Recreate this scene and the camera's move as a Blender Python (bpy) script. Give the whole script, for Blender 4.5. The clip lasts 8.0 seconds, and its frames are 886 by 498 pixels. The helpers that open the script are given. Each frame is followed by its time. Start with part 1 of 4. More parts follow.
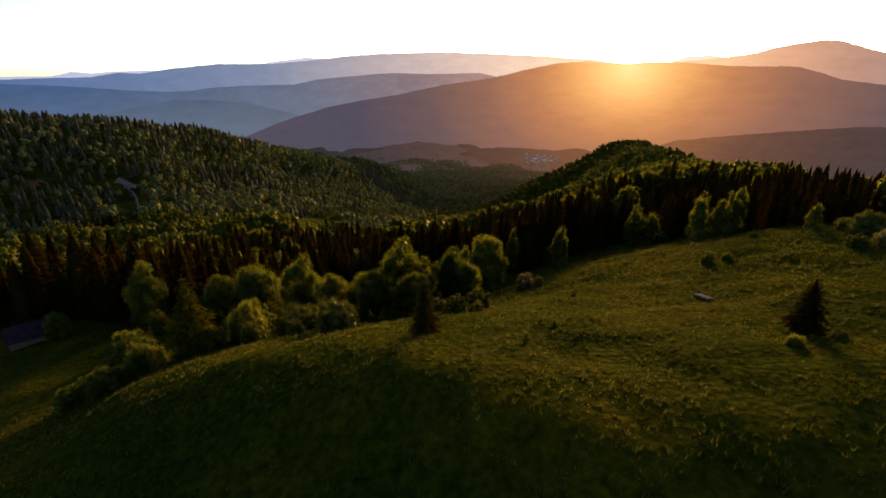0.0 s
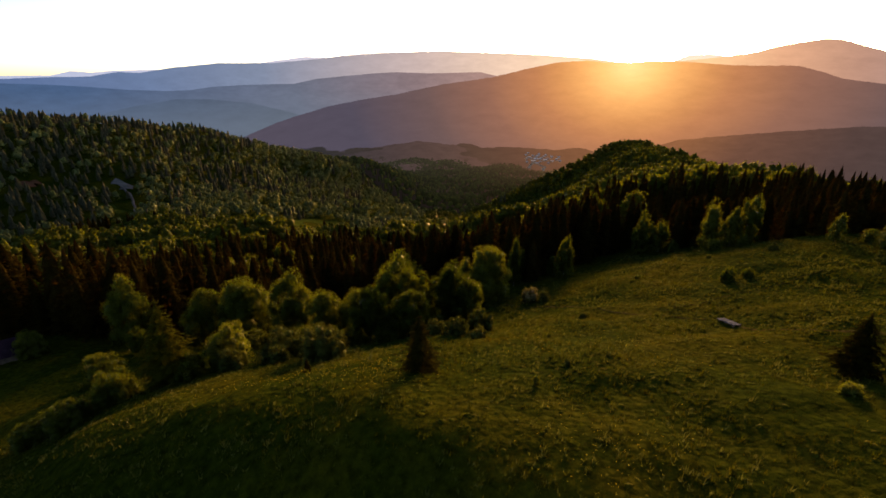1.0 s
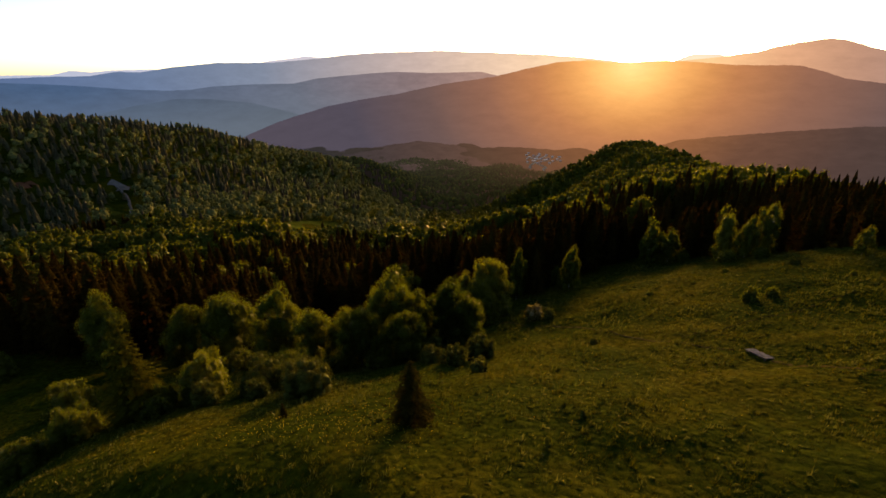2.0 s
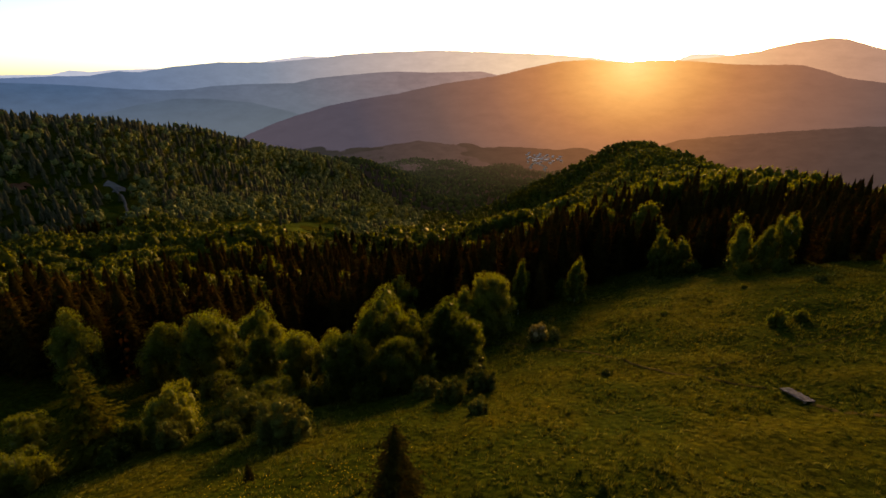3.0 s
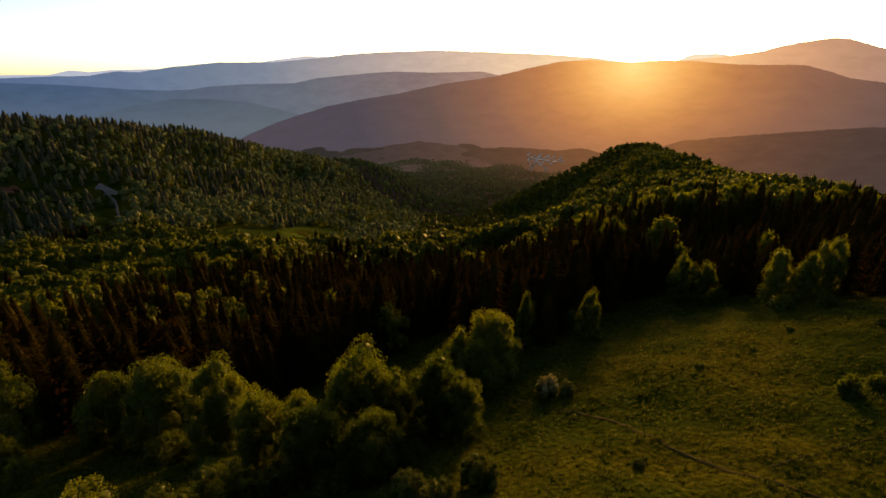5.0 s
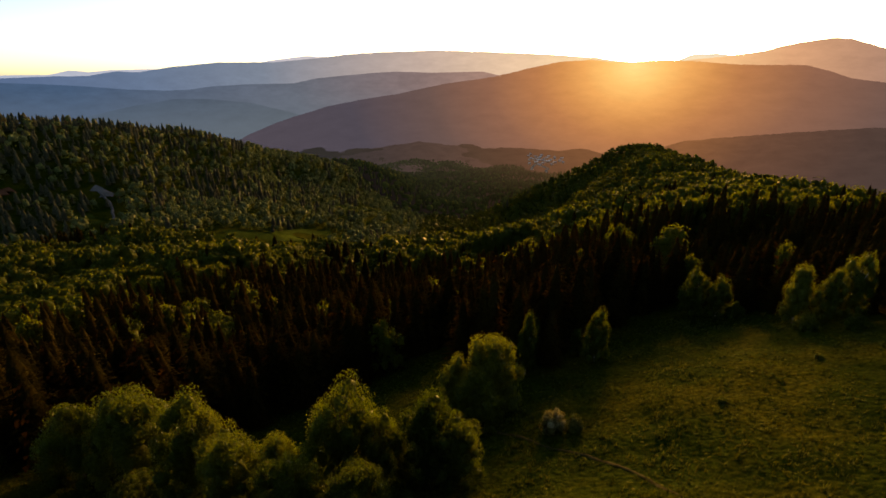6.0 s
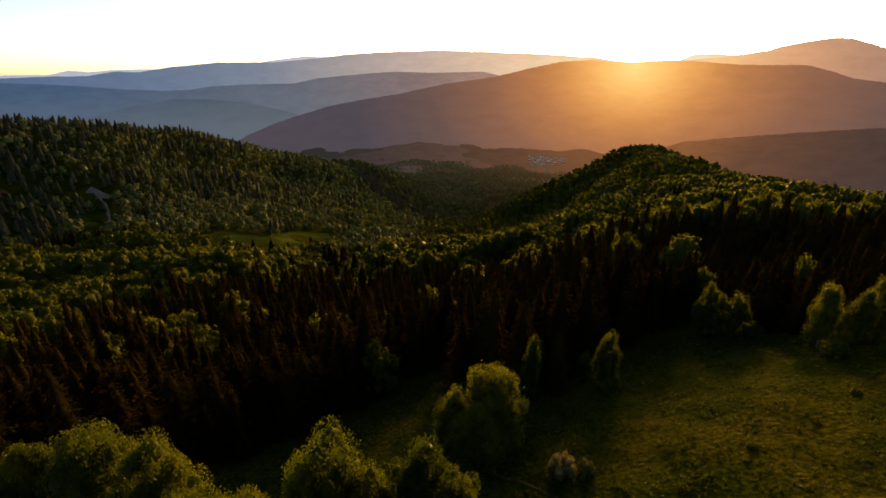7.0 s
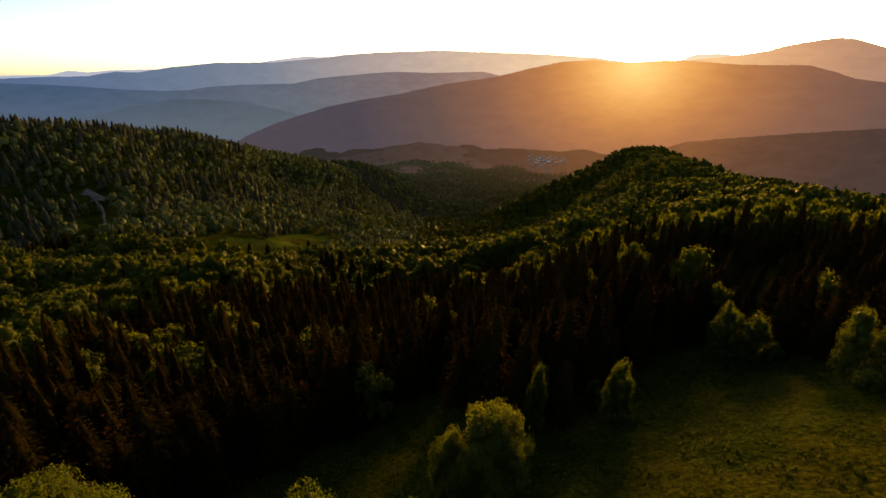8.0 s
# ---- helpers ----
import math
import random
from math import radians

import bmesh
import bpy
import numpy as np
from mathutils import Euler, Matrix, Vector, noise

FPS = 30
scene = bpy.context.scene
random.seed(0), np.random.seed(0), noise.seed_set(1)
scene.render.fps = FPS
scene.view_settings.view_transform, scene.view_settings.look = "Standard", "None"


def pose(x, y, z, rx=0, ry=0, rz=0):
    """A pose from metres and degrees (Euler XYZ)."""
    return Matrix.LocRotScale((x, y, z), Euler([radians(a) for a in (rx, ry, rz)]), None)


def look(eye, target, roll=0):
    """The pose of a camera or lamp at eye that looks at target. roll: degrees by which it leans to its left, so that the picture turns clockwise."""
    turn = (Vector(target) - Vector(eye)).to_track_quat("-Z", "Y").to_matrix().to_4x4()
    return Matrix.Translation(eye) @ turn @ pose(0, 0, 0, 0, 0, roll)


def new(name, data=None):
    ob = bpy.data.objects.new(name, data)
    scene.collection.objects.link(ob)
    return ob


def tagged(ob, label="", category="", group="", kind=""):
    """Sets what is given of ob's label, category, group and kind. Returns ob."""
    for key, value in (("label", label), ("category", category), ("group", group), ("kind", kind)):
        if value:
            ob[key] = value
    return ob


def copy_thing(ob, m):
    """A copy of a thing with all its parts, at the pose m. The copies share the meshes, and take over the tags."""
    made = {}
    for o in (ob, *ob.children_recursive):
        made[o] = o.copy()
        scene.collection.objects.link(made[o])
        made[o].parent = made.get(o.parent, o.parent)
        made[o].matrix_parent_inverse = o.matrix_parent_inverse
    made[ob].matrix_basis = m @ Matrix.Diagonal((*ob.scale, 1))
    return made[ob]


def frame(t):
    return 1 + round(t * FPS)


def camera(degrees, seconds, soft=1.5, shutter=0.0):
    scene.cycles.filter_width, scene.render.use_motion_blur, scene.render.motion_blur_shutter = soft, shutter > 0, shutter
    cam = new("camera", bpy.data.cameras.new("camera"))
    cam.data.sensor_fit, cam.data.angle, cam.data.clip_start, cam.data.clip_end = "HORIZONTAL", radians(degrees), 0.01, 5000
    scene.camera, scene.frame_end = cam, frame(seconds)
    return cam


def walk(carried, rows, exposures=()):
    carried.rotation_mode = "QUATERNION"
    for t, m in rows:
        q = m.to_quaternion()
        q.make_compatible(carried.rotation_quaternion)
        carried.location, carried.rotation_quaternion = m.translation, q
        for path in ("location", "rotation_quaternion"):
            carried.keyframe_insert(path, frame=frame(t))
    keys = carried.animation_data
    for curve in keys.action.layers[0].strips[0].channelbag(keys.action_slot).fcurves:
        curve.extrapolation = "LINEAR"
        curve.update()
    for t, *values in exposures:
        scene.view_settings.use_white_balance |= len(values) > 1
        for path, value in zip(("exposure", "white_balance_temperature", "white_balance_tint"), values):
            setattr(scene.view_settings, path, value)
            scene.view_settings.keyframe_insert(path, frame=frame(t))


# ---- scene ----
cam = camera(86.0, 8.0, soft=1.6)

# seconds, x, y, z, pitch, yaw
PATH = [
    (0.0, 0.00, 0.00, 35.00, 70.18, 0.00),
    (1.0, 0.33, 8.59, 35.53, 70.09, 0.04),
    (2.0, 0.88, 17.35, 35.97, 70.05, 0.09),
    (3.0, 1.60, 26.23, 36.37, 70.00, 0.13),
    (4.0, 2.41, 35.20, 36.76, 70.00, 0.17),
    (5.0, 3.25, 44.23, 37.19, 70.00, 0.22),
    (6.0, 4.07, 53.29, 37.71, 70.00, 0.26),
    (7.0, 4.79, 62.34, 38.38, 70.00, 0.31),
    (8.0, 5.35, 71.34, 39.22, 70.00, 0.35),
]
# seconds, stops, kelvin, tint: the picture starts cooler and turns warm
STOPS = 2.2
EXPOSURES = [(0.0, STOPS + 0.1, 6550.0, 16.0), (3.0, STOPS, 7250.0, 11.0), (8.0, STOPS - 0.12, 7350.0, 10.0)]
walk(cam, [(t, pose(x, y, z, p, 0, w)) for t, x, y, z, p, w in PATH], EXPOSURES)

# ---- light ----
SUN_AZ, SUN_EL = 20.2, 5.0
world = bpy.data.worlds.new("evening_sky")
scene.world = world
world.use_nodes = True
wn, wl = world.node_tree.nodes, world.node_tree.links
wn.clear()
sky = wn.new("ShaderNodeTexSky")
sky.sky_type, sky.sun_disc = "NISHITA", False
sky.sun_elevation, sky.sun_rotation = radians(SUN_EL), radians(SUN_AZ)
sky.air_density, sky.dust_density, sky.ozone_density, sky.altitude = 0.5, 2.0, 0.5, 1000
bg = wn.new("ShaderNodeBackground")
bg.inputs["Strength"].default_value = 0.08
wo = wn.new("ShaderNodeOutputWorld")
wl.new(sky.outputs[0], bg.inputs["Color"])
wl.new(bg.outputs[0], wo.inputs["Surface"])

sun = new("sun", bpy.data.lights.new("sun", "SUN"))
sun.data.energy, sun.data.angle, sun.data.color = 3.9, radians(13.0), (1.0, 0.53, 0.16)
sa, se = radians(SUN_AZ), radians(SUN_EL)
SUN_DIR = Vector((math.sin(sa) * math.cos(se), math.cos(sa) * math.cos(se), math.sin(se)))
sun.matrix_world = look(SUN_DIR * 300, (0, 0, 0))


# ---- materials ----
def material(name):
    m = bpy.data.materials.new(name)
    m.use_nodes = True
    m.node_tree.nodes.clear()
    return m, m.node_tree.nodes, m.node_tree.links


def ramp(nodes, stops):
    r = nodes.new("ShaderNodeValToRGB")
    while len(r.color_ramp.elements) < len(stops):
        r.color_ramp.elements.new(0.5)
    for e, (p, c) in zip(r.color_ramp.elements, stops):
        e.position, e.color = p, (*c, 1)
    return r


def noise_node(nodes, links, coord, scale, detail=4.0, rough=0.55):
    n = nodes.new("ShaderNodeTexNoise")
    n.inputs["Scale"].default_value, n.inputs["Detail"].default_value = scale, detail
    n.inputs["Roughness"].default_value = rough
    links.new(coord, n.inputs["Vector"])
    return n


def mixed(nodes, links, a, b, factor, blend="MIX"):
    n = nodes.new("ShaderNodeMix")
    n.data_type, n.blend_type = "RGBA", blend
    for sock, val in ((n.inputs[0], factor), (n.inputs[6], a), (n.inputs[7], b)):
        if isinstance(val, (int, float)):
            sock.default_value = val
        elif isinstance(val, tuple):
            sock.default_value = (*val, 1)
        else:
            links.new(val, sock)
    return n.outputs[2]


def surface_material(name, stops, scale, rough=0.8, fine=None, bump=0.3, bump_scale=None, metal=0.0):
    """Noise-coloured surface with a second, finer grain and a bump."""
    m, n, l = material(name)
    co = n.new("ShaderNodeTexCoord").outputs["Object"]
    a = noise_node(n, l, co, scale)
    r = ramp(n, stops)
    l.new(a.outputs[0], r.inputs[0])
    b = noise_node(n, l, co, fine or scale * 9, 3)
    g = ramp(n, [(0.3, (0.55, 0.55, 0.55)), (0.7, (1.3, 1.3, 1.3))])
    l.new(b.outputs[0], g.inputs[0])
    col = mixed(n, l, r.outputs[0], g.outputs[0], 0.7, "MULTIPLY")
    if rough >= 0.9:
        p = n.new("ShaderNodeBsdfDiffuse")
        l.new(col, p.inputs["Color"])
    else:
        p = n.new("ShaderNodeBsdfPrincipled")
        p.inputs["Roughness"].default_value, p.inputs["Metallic"].default_value = rough, metal
        p.inputs["Specular IOR Level"].default_value = 0.5 if rough < 0.6 else 0.1
        l.new(col, p.inputs["Base Color"])
    if bump:
        bn = n.new("ShaderNodeBump")
        bn.inputs["Strength"].default_value, bn.inputs["Distance"].default_value = bump, 0.05
        l.new(noise_node(n, l, co, bump_scale or scale * 6).outputs[0], bn.inputs["Height"])
        l.new(bn.outputs[0], p.inputs["Normal"])
    o = n.new("ShaderNodeOutputMaterial")
    l.new(p.outputs[0], o.inputs[0])
    return m


def waxy(n, l, shader, gloss, normal, rough=0.5):
    """A soft sheen over a shader, stronger at a glancing angle."""
    shine = n.new("ShaderNodeBsdfGlossy")
    shine.inputs["Color"].default_value, shine.inputs["Roughness"].default_value = (0.9, 0.88, 0.62, 1), rough
    edge = n.new("ShaderNodeFresnel")
    edge.inputs["IOR"].default_value = 1.42
    if normal:
        l.new(normal, shine.inputs["Normal"])
        l.new(normal, edge.inputs["Normal"])
    much = n.new("ShaderNodeMath")
    much.operation = "MULTIPLY"
    l.new(edge.outputs[0], much.inputs[0])
    much.inputs[1].default_value = gloss
    both = n.new("ShaderNodeMixShader")
    l.new(much.outputs[0], both.inputs[0])
    l.new(shader, both.inputs[1])
    l.new(shine.outputs[0], both.inputs[2])
    return both.outputs[0]


def leaf_material(name, stops, through_colour, share=0.4, patch=0.05, each=0.5, bump=0.6, gloss=0.03):
    """Leaves: a diffuse face with light passing through and a waxy sheen, in patches of hue and leaf by leaf."""
    m, n, l = material(name)
    geo = n.new("ShaderNodeNewGeometry")
    info = n.new("ShaderNodeObjectInfo")
    a = noise_node(n, l, geo.outputs["Position"], patch, 3)
    add = n.new("ShaderNodeMath")
    add.operation = "MULTIPLY_ADD"
    l.new(geo.outputs["Random Per Island"], add.inputs[0])
    add.inputs[1].default_value = each
    l.new(a.outputs[0], add.inputs[2])
    add2 = n.new("ShaderNodeMath")
    add2.operation = "MULTIPLY_ADD"
    l.new(info.outputs["Random"], add2.inputs[0])
    add2.inputs[1].default_value = 0.35
    l.new(add.outputs[0], add2.inputs[2])
    sub = n.new("ShaderNodeMath")
    sub.operation = "SUBTRACT"
    l.new(add2.outputs[0], sub.inputs[0])
    sub.inputs[1].default_value = each / 2 + 0.17
    r = ramp(n, stops)
    l.new(sub.outputs[0], r.inputs[0])
    fine = noise_node(n, l, geo.outputs["Position"], 1.7, 4, 0.7)
    shade = ramp(n, [(0.32, (0.45, 0.45, 0.45)), (0.68, (1.45, 1.45, 1.45))])
    l.new(fine.outputs[0], shade.inputs[0])
    col = mixed(n, l, r.outputs[0], shade.outputs[0], 0.8, "MULTIPLY")
    d = n.new("ShaderNodeBsdfDiffuse")
    l.new(col, d.inputs["Color"])
    bn = n.new("ShaderNodeBump")
    bn.inputs["Strength"].default_value, bn.inputs["Distance"].default_value = bump, 0.5
    l.new(fine.outputs[0], bn.inputs["Height"])
    l.new(bn.outputs[0], d.inputs["Normal"])
    t = n.new("ShaderNodeBsdfTranslucent")
    l.new(mixed(n, l, col, through_colour, 1.0, "MULTIPLY"), t.inputs[0])
    s = n.new("ShaderNodeMixShader")
    s.inputs[0].default_value = share
    l.new(d.outputs[0], s.inputs[1])
    l.new(t.outputs[0], s.inputs[2])
    o = n.new("ShaderNodeOutputMaterial")
    l.new(waxy(n, l, s.outputs[0], gloss, None) if gloss else s.outputs[0], o.inputs[0])
    return m


def ground_material():
    m, n, l = material("meadow_and_woodland_ground")
    co = n.new("ShaderNodeNewGeometry").outputs["Position"]
    big = noise_node(n, l, co, 0.035, 5, 0.6)
    small = noise_node(n, l, co, 0.9, 5, 0.65)
    r1 = ramp(n, [(0.30, (0.007, 0.0135, 0.0013)), (0.47, (0.015, 0.021, 0.0017)), (0.6, (0.031, 0.0305, 0.0024)), (0.75, (0.0145, 0.020, 0.0017))])
    l.new(big.outputs[0], r1.inputs[0])
    r2 = ramp(n, [(0.30, (0.25, 0.28, 0.25)), (0.5, (0.92, 0.92, 0.88)), (0.70, (1.75, 1.6, 1.3))])
    l.new(small.outputs[0], r2.inputs[0])
    col = mixed(n, l, r1.outputs[0], r2.outputs[0], 0.85, "MULTIPLY")
    d = n.new("ShaderNodeBsdfDiffuse")
    l.new(col, d.inputs[0])
    tuft = n.new("ShaderNodeTexVoronoi")
    tuft.inputs["Scale"].default_value = 1.1
    l.new(mixed(n, l, co, noise_node(n, l, co, 0.8, 3).outputs["Color"], 0.35, "ADD"), tuft.inputs["Vector"])
    high = n.new("ShaderNodeMath")
    high.operation = "SUBTRACT"
    l.new(noise_node(n, l, co, 1.6, 6, 0.7).outputs[0], high.inputs[0])
    l.new(tuft.outputs["Distance"], high.inputs[1])
    bn = n.new("ShaderNodeBump")
    bn.inputs["Strength"].default_value, bn.inputs["Distance"].default_value = 0.75, 0.3
    l.new(high.outputs[0], bn.inputs["Height"])
    l.new(bn.outputs[0], d.inputs["Normal"])
    o = n.new("ShaderNodeOutputMaterial")
    l.new(waxy(n, l, d.outputs[0], 0.003, bn.outputs[0], 0.65), o.inputs[0])
    return m


def ramp_by_island(n, l, stops):
    r = ramp(n, stops)
    l.new(n.new("ShaderNodeNewGeometry").outputs["Random Per Island"], r.inputs[0])
    return r.outputs[0]


def painted_haze_material(name, stops, texture=0.06, mist=None, scale=0.006, leaves=None, grow=None, flat_glow=1.0, mist_share=0.75):
    """Backdrop with haze and sun glow painted in as emission, warmer towards the sun, with faint woods and fields.
    stops: by angle from the sun.
    grow: the distances between which the painted haze thickens, and its share at the nearer one. flat_glow: how much
    wider than high the painted glow is."""
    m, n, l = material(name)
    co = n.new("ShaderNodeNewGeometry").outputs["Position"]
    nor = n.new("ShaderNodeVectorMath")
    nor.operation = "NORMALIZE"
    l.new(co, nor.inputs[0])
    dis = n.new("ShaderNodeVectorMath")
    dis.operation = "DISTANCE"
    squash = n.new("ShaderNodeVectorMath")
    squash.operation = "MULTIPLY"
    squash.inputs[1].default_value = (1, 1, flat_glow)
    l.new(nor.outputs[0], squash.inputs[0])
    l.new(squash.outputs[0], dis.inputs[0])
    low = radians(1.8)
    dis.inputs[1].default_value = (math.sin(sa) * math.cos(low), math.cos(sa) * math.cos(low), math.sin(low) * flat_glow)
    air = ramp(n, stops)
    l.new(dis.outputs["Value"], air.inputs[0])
    flat = n.new("ShaderNodeMapping")
    flat.inputs["Scale"].default_value = (1, 1, 3)
    l.new(co, flat.inputs[0])
    tex = noise_node(n, l, flat.outputs[0], scale, 9, 0.75)
    g = ramp(n, [(0.3, (1 - texture,) * 3), (0.7, (1 + texture,) * 3)])
    l.new(tex.outputs[0], g.inputs[0])
    col = mixed(n, l, air.outputs[0], g.outputs[0], 1.0, "MULTIPLY")
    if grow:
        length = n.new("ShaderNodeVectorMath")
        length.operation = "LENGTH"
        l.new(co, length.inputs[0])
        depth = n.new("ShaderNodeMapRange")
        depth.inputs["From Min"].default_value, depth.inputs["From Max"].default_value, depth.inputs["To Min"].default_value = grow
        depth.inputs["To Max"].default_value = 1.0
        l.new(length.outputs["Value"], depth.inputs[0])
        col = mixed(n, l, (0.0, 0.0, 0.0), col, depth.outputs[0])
    # mist painted in, stronger towards the foot of the hill
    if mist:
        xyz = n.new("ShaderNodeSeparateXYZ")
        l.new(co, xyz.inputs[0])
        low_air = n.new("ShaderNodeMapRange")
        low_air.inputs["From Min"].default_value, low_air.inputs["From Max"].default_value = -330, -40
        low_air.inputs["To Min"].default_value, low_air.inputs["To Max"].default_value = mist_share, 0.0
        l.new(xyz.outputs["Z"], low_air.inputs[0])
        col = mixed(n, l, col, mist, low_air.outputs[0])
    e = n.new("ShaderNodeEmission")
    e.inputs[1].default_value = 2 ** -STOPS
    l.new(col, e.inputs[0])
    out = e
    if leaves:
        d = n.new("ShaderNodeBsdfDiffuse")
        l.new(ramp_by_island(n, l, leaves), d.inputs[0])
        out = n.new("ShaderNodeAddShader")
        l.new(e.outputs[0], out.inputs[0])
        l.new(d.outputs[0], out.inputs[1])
    o = n.new("ShaderNodeOutputMaterial")
    l.new(out.outputs[0], o.inputs[0])
    return m


GROUND = ground_material()
# warm glare put into the colour: brownish needles, orange where light passes through
NEEDLES = leaf_material("spruce_needles", [(0.2, (0.009, 0.007, 0.0016)), (0.5, (0.0165, 0.013, 0.0026)), (0.8, (0.029, 0.0215, 0.0043))], (3.4, 1.95, 0.4), 0.42, each=0.1, gloss=0.0)
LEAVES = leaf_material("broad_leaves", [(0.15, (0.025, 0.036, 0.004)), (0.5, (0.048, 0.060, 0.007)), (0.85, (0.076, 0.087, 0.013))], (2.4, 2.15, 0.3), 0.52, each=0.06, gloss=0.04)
GREY_LEAVES = leaf_material("grey_willow_leaves", [(0.15, (0.023, 0.033, 0.005)), (0.5, (0.045, 0.055, 0.010)), (0.85, (0.078, 0.085, 0.018))], (1.3, 1.2, 0.4), 0.3, each=0.12)
BLOSSOM = leaf_material("white_blossom", [(0.3, (0.06, 0.056, 0.012)), (0.6, (0.15, 0.135, 0.045)), (0.9, (0.34, 0.30, 0.15))], (1.2, 1.1, 0.6), 0.35, each=0.6)
GRASS = leaf_material("meadow_grass", [(0.15, (0.013, 0.023, 0.002)), (0.5, (0.030, 0.038, 0.003)), (0.85, (0.066, 0.063, 0.006))], (1.5, 1.3, 0.4), 0.3, patch=0.08, each=0.4, gloss=0.01)
TUFTS = leaf_material("tuft_grass", [(0.15, (0.024, 0.034, 0.006)), (0.5, (0.050, 0.058, 0.012)), (0.85, (0.085, 0.090, 0.026))], (1.3, 1.25, 0.6), 0.35, patch=0.08, each=0.5, gloss=0.01)
FLOWERS = leaf_material("yellow_flowers", [(0.2, (0.45, 0.32, 0.02)), (0.8, (0.6, 0.48, 0.05))], (1.2, 1.1, 0.5), 0.3)
YOUNG_NEEDLES = leaf_material("young_spruce_needles", [(0.2, (0.009, 0.0085, 0.0016)), (0.5, (0.020, 0.0175, 0.003)), (0.8, (0.036, 0.029, 0.005))], (1.5, 1.1, 0.25), 0.35, each=0.1, gloss=0.0)
EDGE_LEAVES = leaf_material("sallow_leaves", [(0.15, (0.021, 0.032, 0.004)), (0.5, (0.044, 0.058, 0.008)), (0.85, (0.080, 0.093, 0.016))], (1.9, 1.75, 0.35), 0.55, each=0.08, gloss=0.045)
# far hill foliage: haze put into the base colours, paler and bluer
HAZED_LEAVES = leaf_material("hazed_hill_leaves", [(0.15, (0.066, 0.084, 0.030)), (0.5, (0.102, 0.122, 0.045)), (0.85, (0.145, 0.160, 0.060))], (1.6, 1.5, 0.5), 0.48, each=0.06, gloss=0.04)
HAZED_NEEDLES = leaf_material("hazed_hill_needles", [(0.2, (0.034, 0.036, 0.019)), (0.5, (0.052, 0.053, 0.028)), (0.8, (0.074, 0.073, 0.038))], (1.5, 1.2, 0.5), 0.3, each=0.1, gloss=0.03)
LARCH = leaf_material("larch_needles", [(0.2, (0.020, 0.022, 0.002)), (0.5, (0.044, 0.044, 0.004)), (0.8, (0.075, 0.068, 0.007))], (1.4, 1.3, 0.3), 0.35, each=0.1, gloss=0.0)
BARK = surface_material("bark", [(0.3, (0.035, 0.027, 0.020)), (0.7, (0.10, 0.08, 0.06))], 3.0, 0.9)
BIRCH_BARK = surface_material("birch_bark", [(0.42, (0.04, 0.036, 0.03)), (0.5, (0.28, 0.26, 0.22))], 2.5, 0.7)
OLD_WOOD = surface_material("weathered_wood", [(0.3, (0.060, 0.064, 0.080)), (0.7, (0.15, 0.155, 0.18))], 2.0, 0.9, 40)
DARK_WOOD = surface_material("dark_wood", [(0.3, (0.05, 0.035, 0.025)), (0.7, (0.11, 0.08, 0.055))], 1.5, 0.8, 30)
EARTH = surface_material("trodden_earth", [(0.35, (0.020, 0.017, 0.006)), (0.65, (0.044, 0.037, 0.013))], 0.6, 0.95)
HAY_MEADOW = surface_material("mown_valley_grass", [(0.3, (0.016, 0.025, 0.003)), (0.7, (0.030, 0.040, 0.007))], 0.03, 0.95, 0.5)
PALE_ROAD = surface_material("pale_dry_road", [(0.3, (0.36, 0.25, 0.15)), (0.7, (0.52, 0.38, 0.25))], 0.05, 0.95)
GRAVEL = surface_material("pale_gravel", [(0.3, (0.060, 0.056, 0.050)), (0.7, (0.12, 0.11, 0.10))], 0.05, 0.95, 0.6)
RED_EARTH = surface_material("red_earth", [(0.3, (0.055, 0.026, 0.013)), (0.7, (0.10, 0.045, 0.025))], 0.06, 0.95, 0.7)
TIN = surface_material("painted_tin_roof", [(0.3, (0.014, 0.008, 0.012)), (0.7, (0.028, 0.016, 0.023))], 0.6, 0.9, 6, 0.1)
PLASTER = surface_material("cream_plaster", [(0.3, (0.50, 0.33, 0.20)), (0.7, (0.70, 0.48, 0.30))], 0.2, 0.9)
ROOFING = surface_material("pale_sheet_metal_roofing", [(0.3, (0.55, 0.47, 0.41)), (0.7, (0.78, 0.68, 0.60))], 0.3, 0.4, metal=0.6, bump=0.05)
WINDOW_DARK = surface_material("dark_window_glass", [(0.3, (0.02, 0.02, 0.025)), (0.7, (0.04, 0.04, 0.05))], 1.0, 0.15, bump=0)
# far ridges: haze painted as emitted colour, bluer away from the sun
FAR_1 = painted_haze_material("farthest_hills", [(0.05, (1, 0.85, 0.6)), (0.3, (0.85, 0.68, 0.6)), (0.6, (0.62, 0.60, 0.70)), (1.0, (0.45, 0.52, 0.70))])
FAR_2 = painted_haze_material("far_long_ridge", [(0.1, (1, 0.76, 0.48)), (0.2, (0.88, 0.64, 0.46)), (0.39, (0.57, 0.455, 0.42)), (0.68, (0.205, 0.255, 0.36)), (0.86, (0.13, 0.195, 0.335)), (1.0, (0.10, 0.165, 0.32))], 0.10)
FAR_3 = painted_haze_material("hazy_middle_ridge", [(0.2, (0.48, 0.29, 0.23)), (0.4, (0.25, 0.185, 0.195)), (0.63, (0.13, 0.155, 0.215)), (0.95, (0.058, 0.110, 0.215))], 0.16, (0.15, 0.19, 0.25), mist_share=0.5)
FAR_9 = painted_haze_material("misty_foothill", [(0.4, (0.16, 0.13, 0.145)), (0.63, (0.088, 0.112, 0.155)), (0.95, (0.055, 0.100, 0.185))], 0.18, (0.15, 0.19, 0.24), mist_share=0.55)
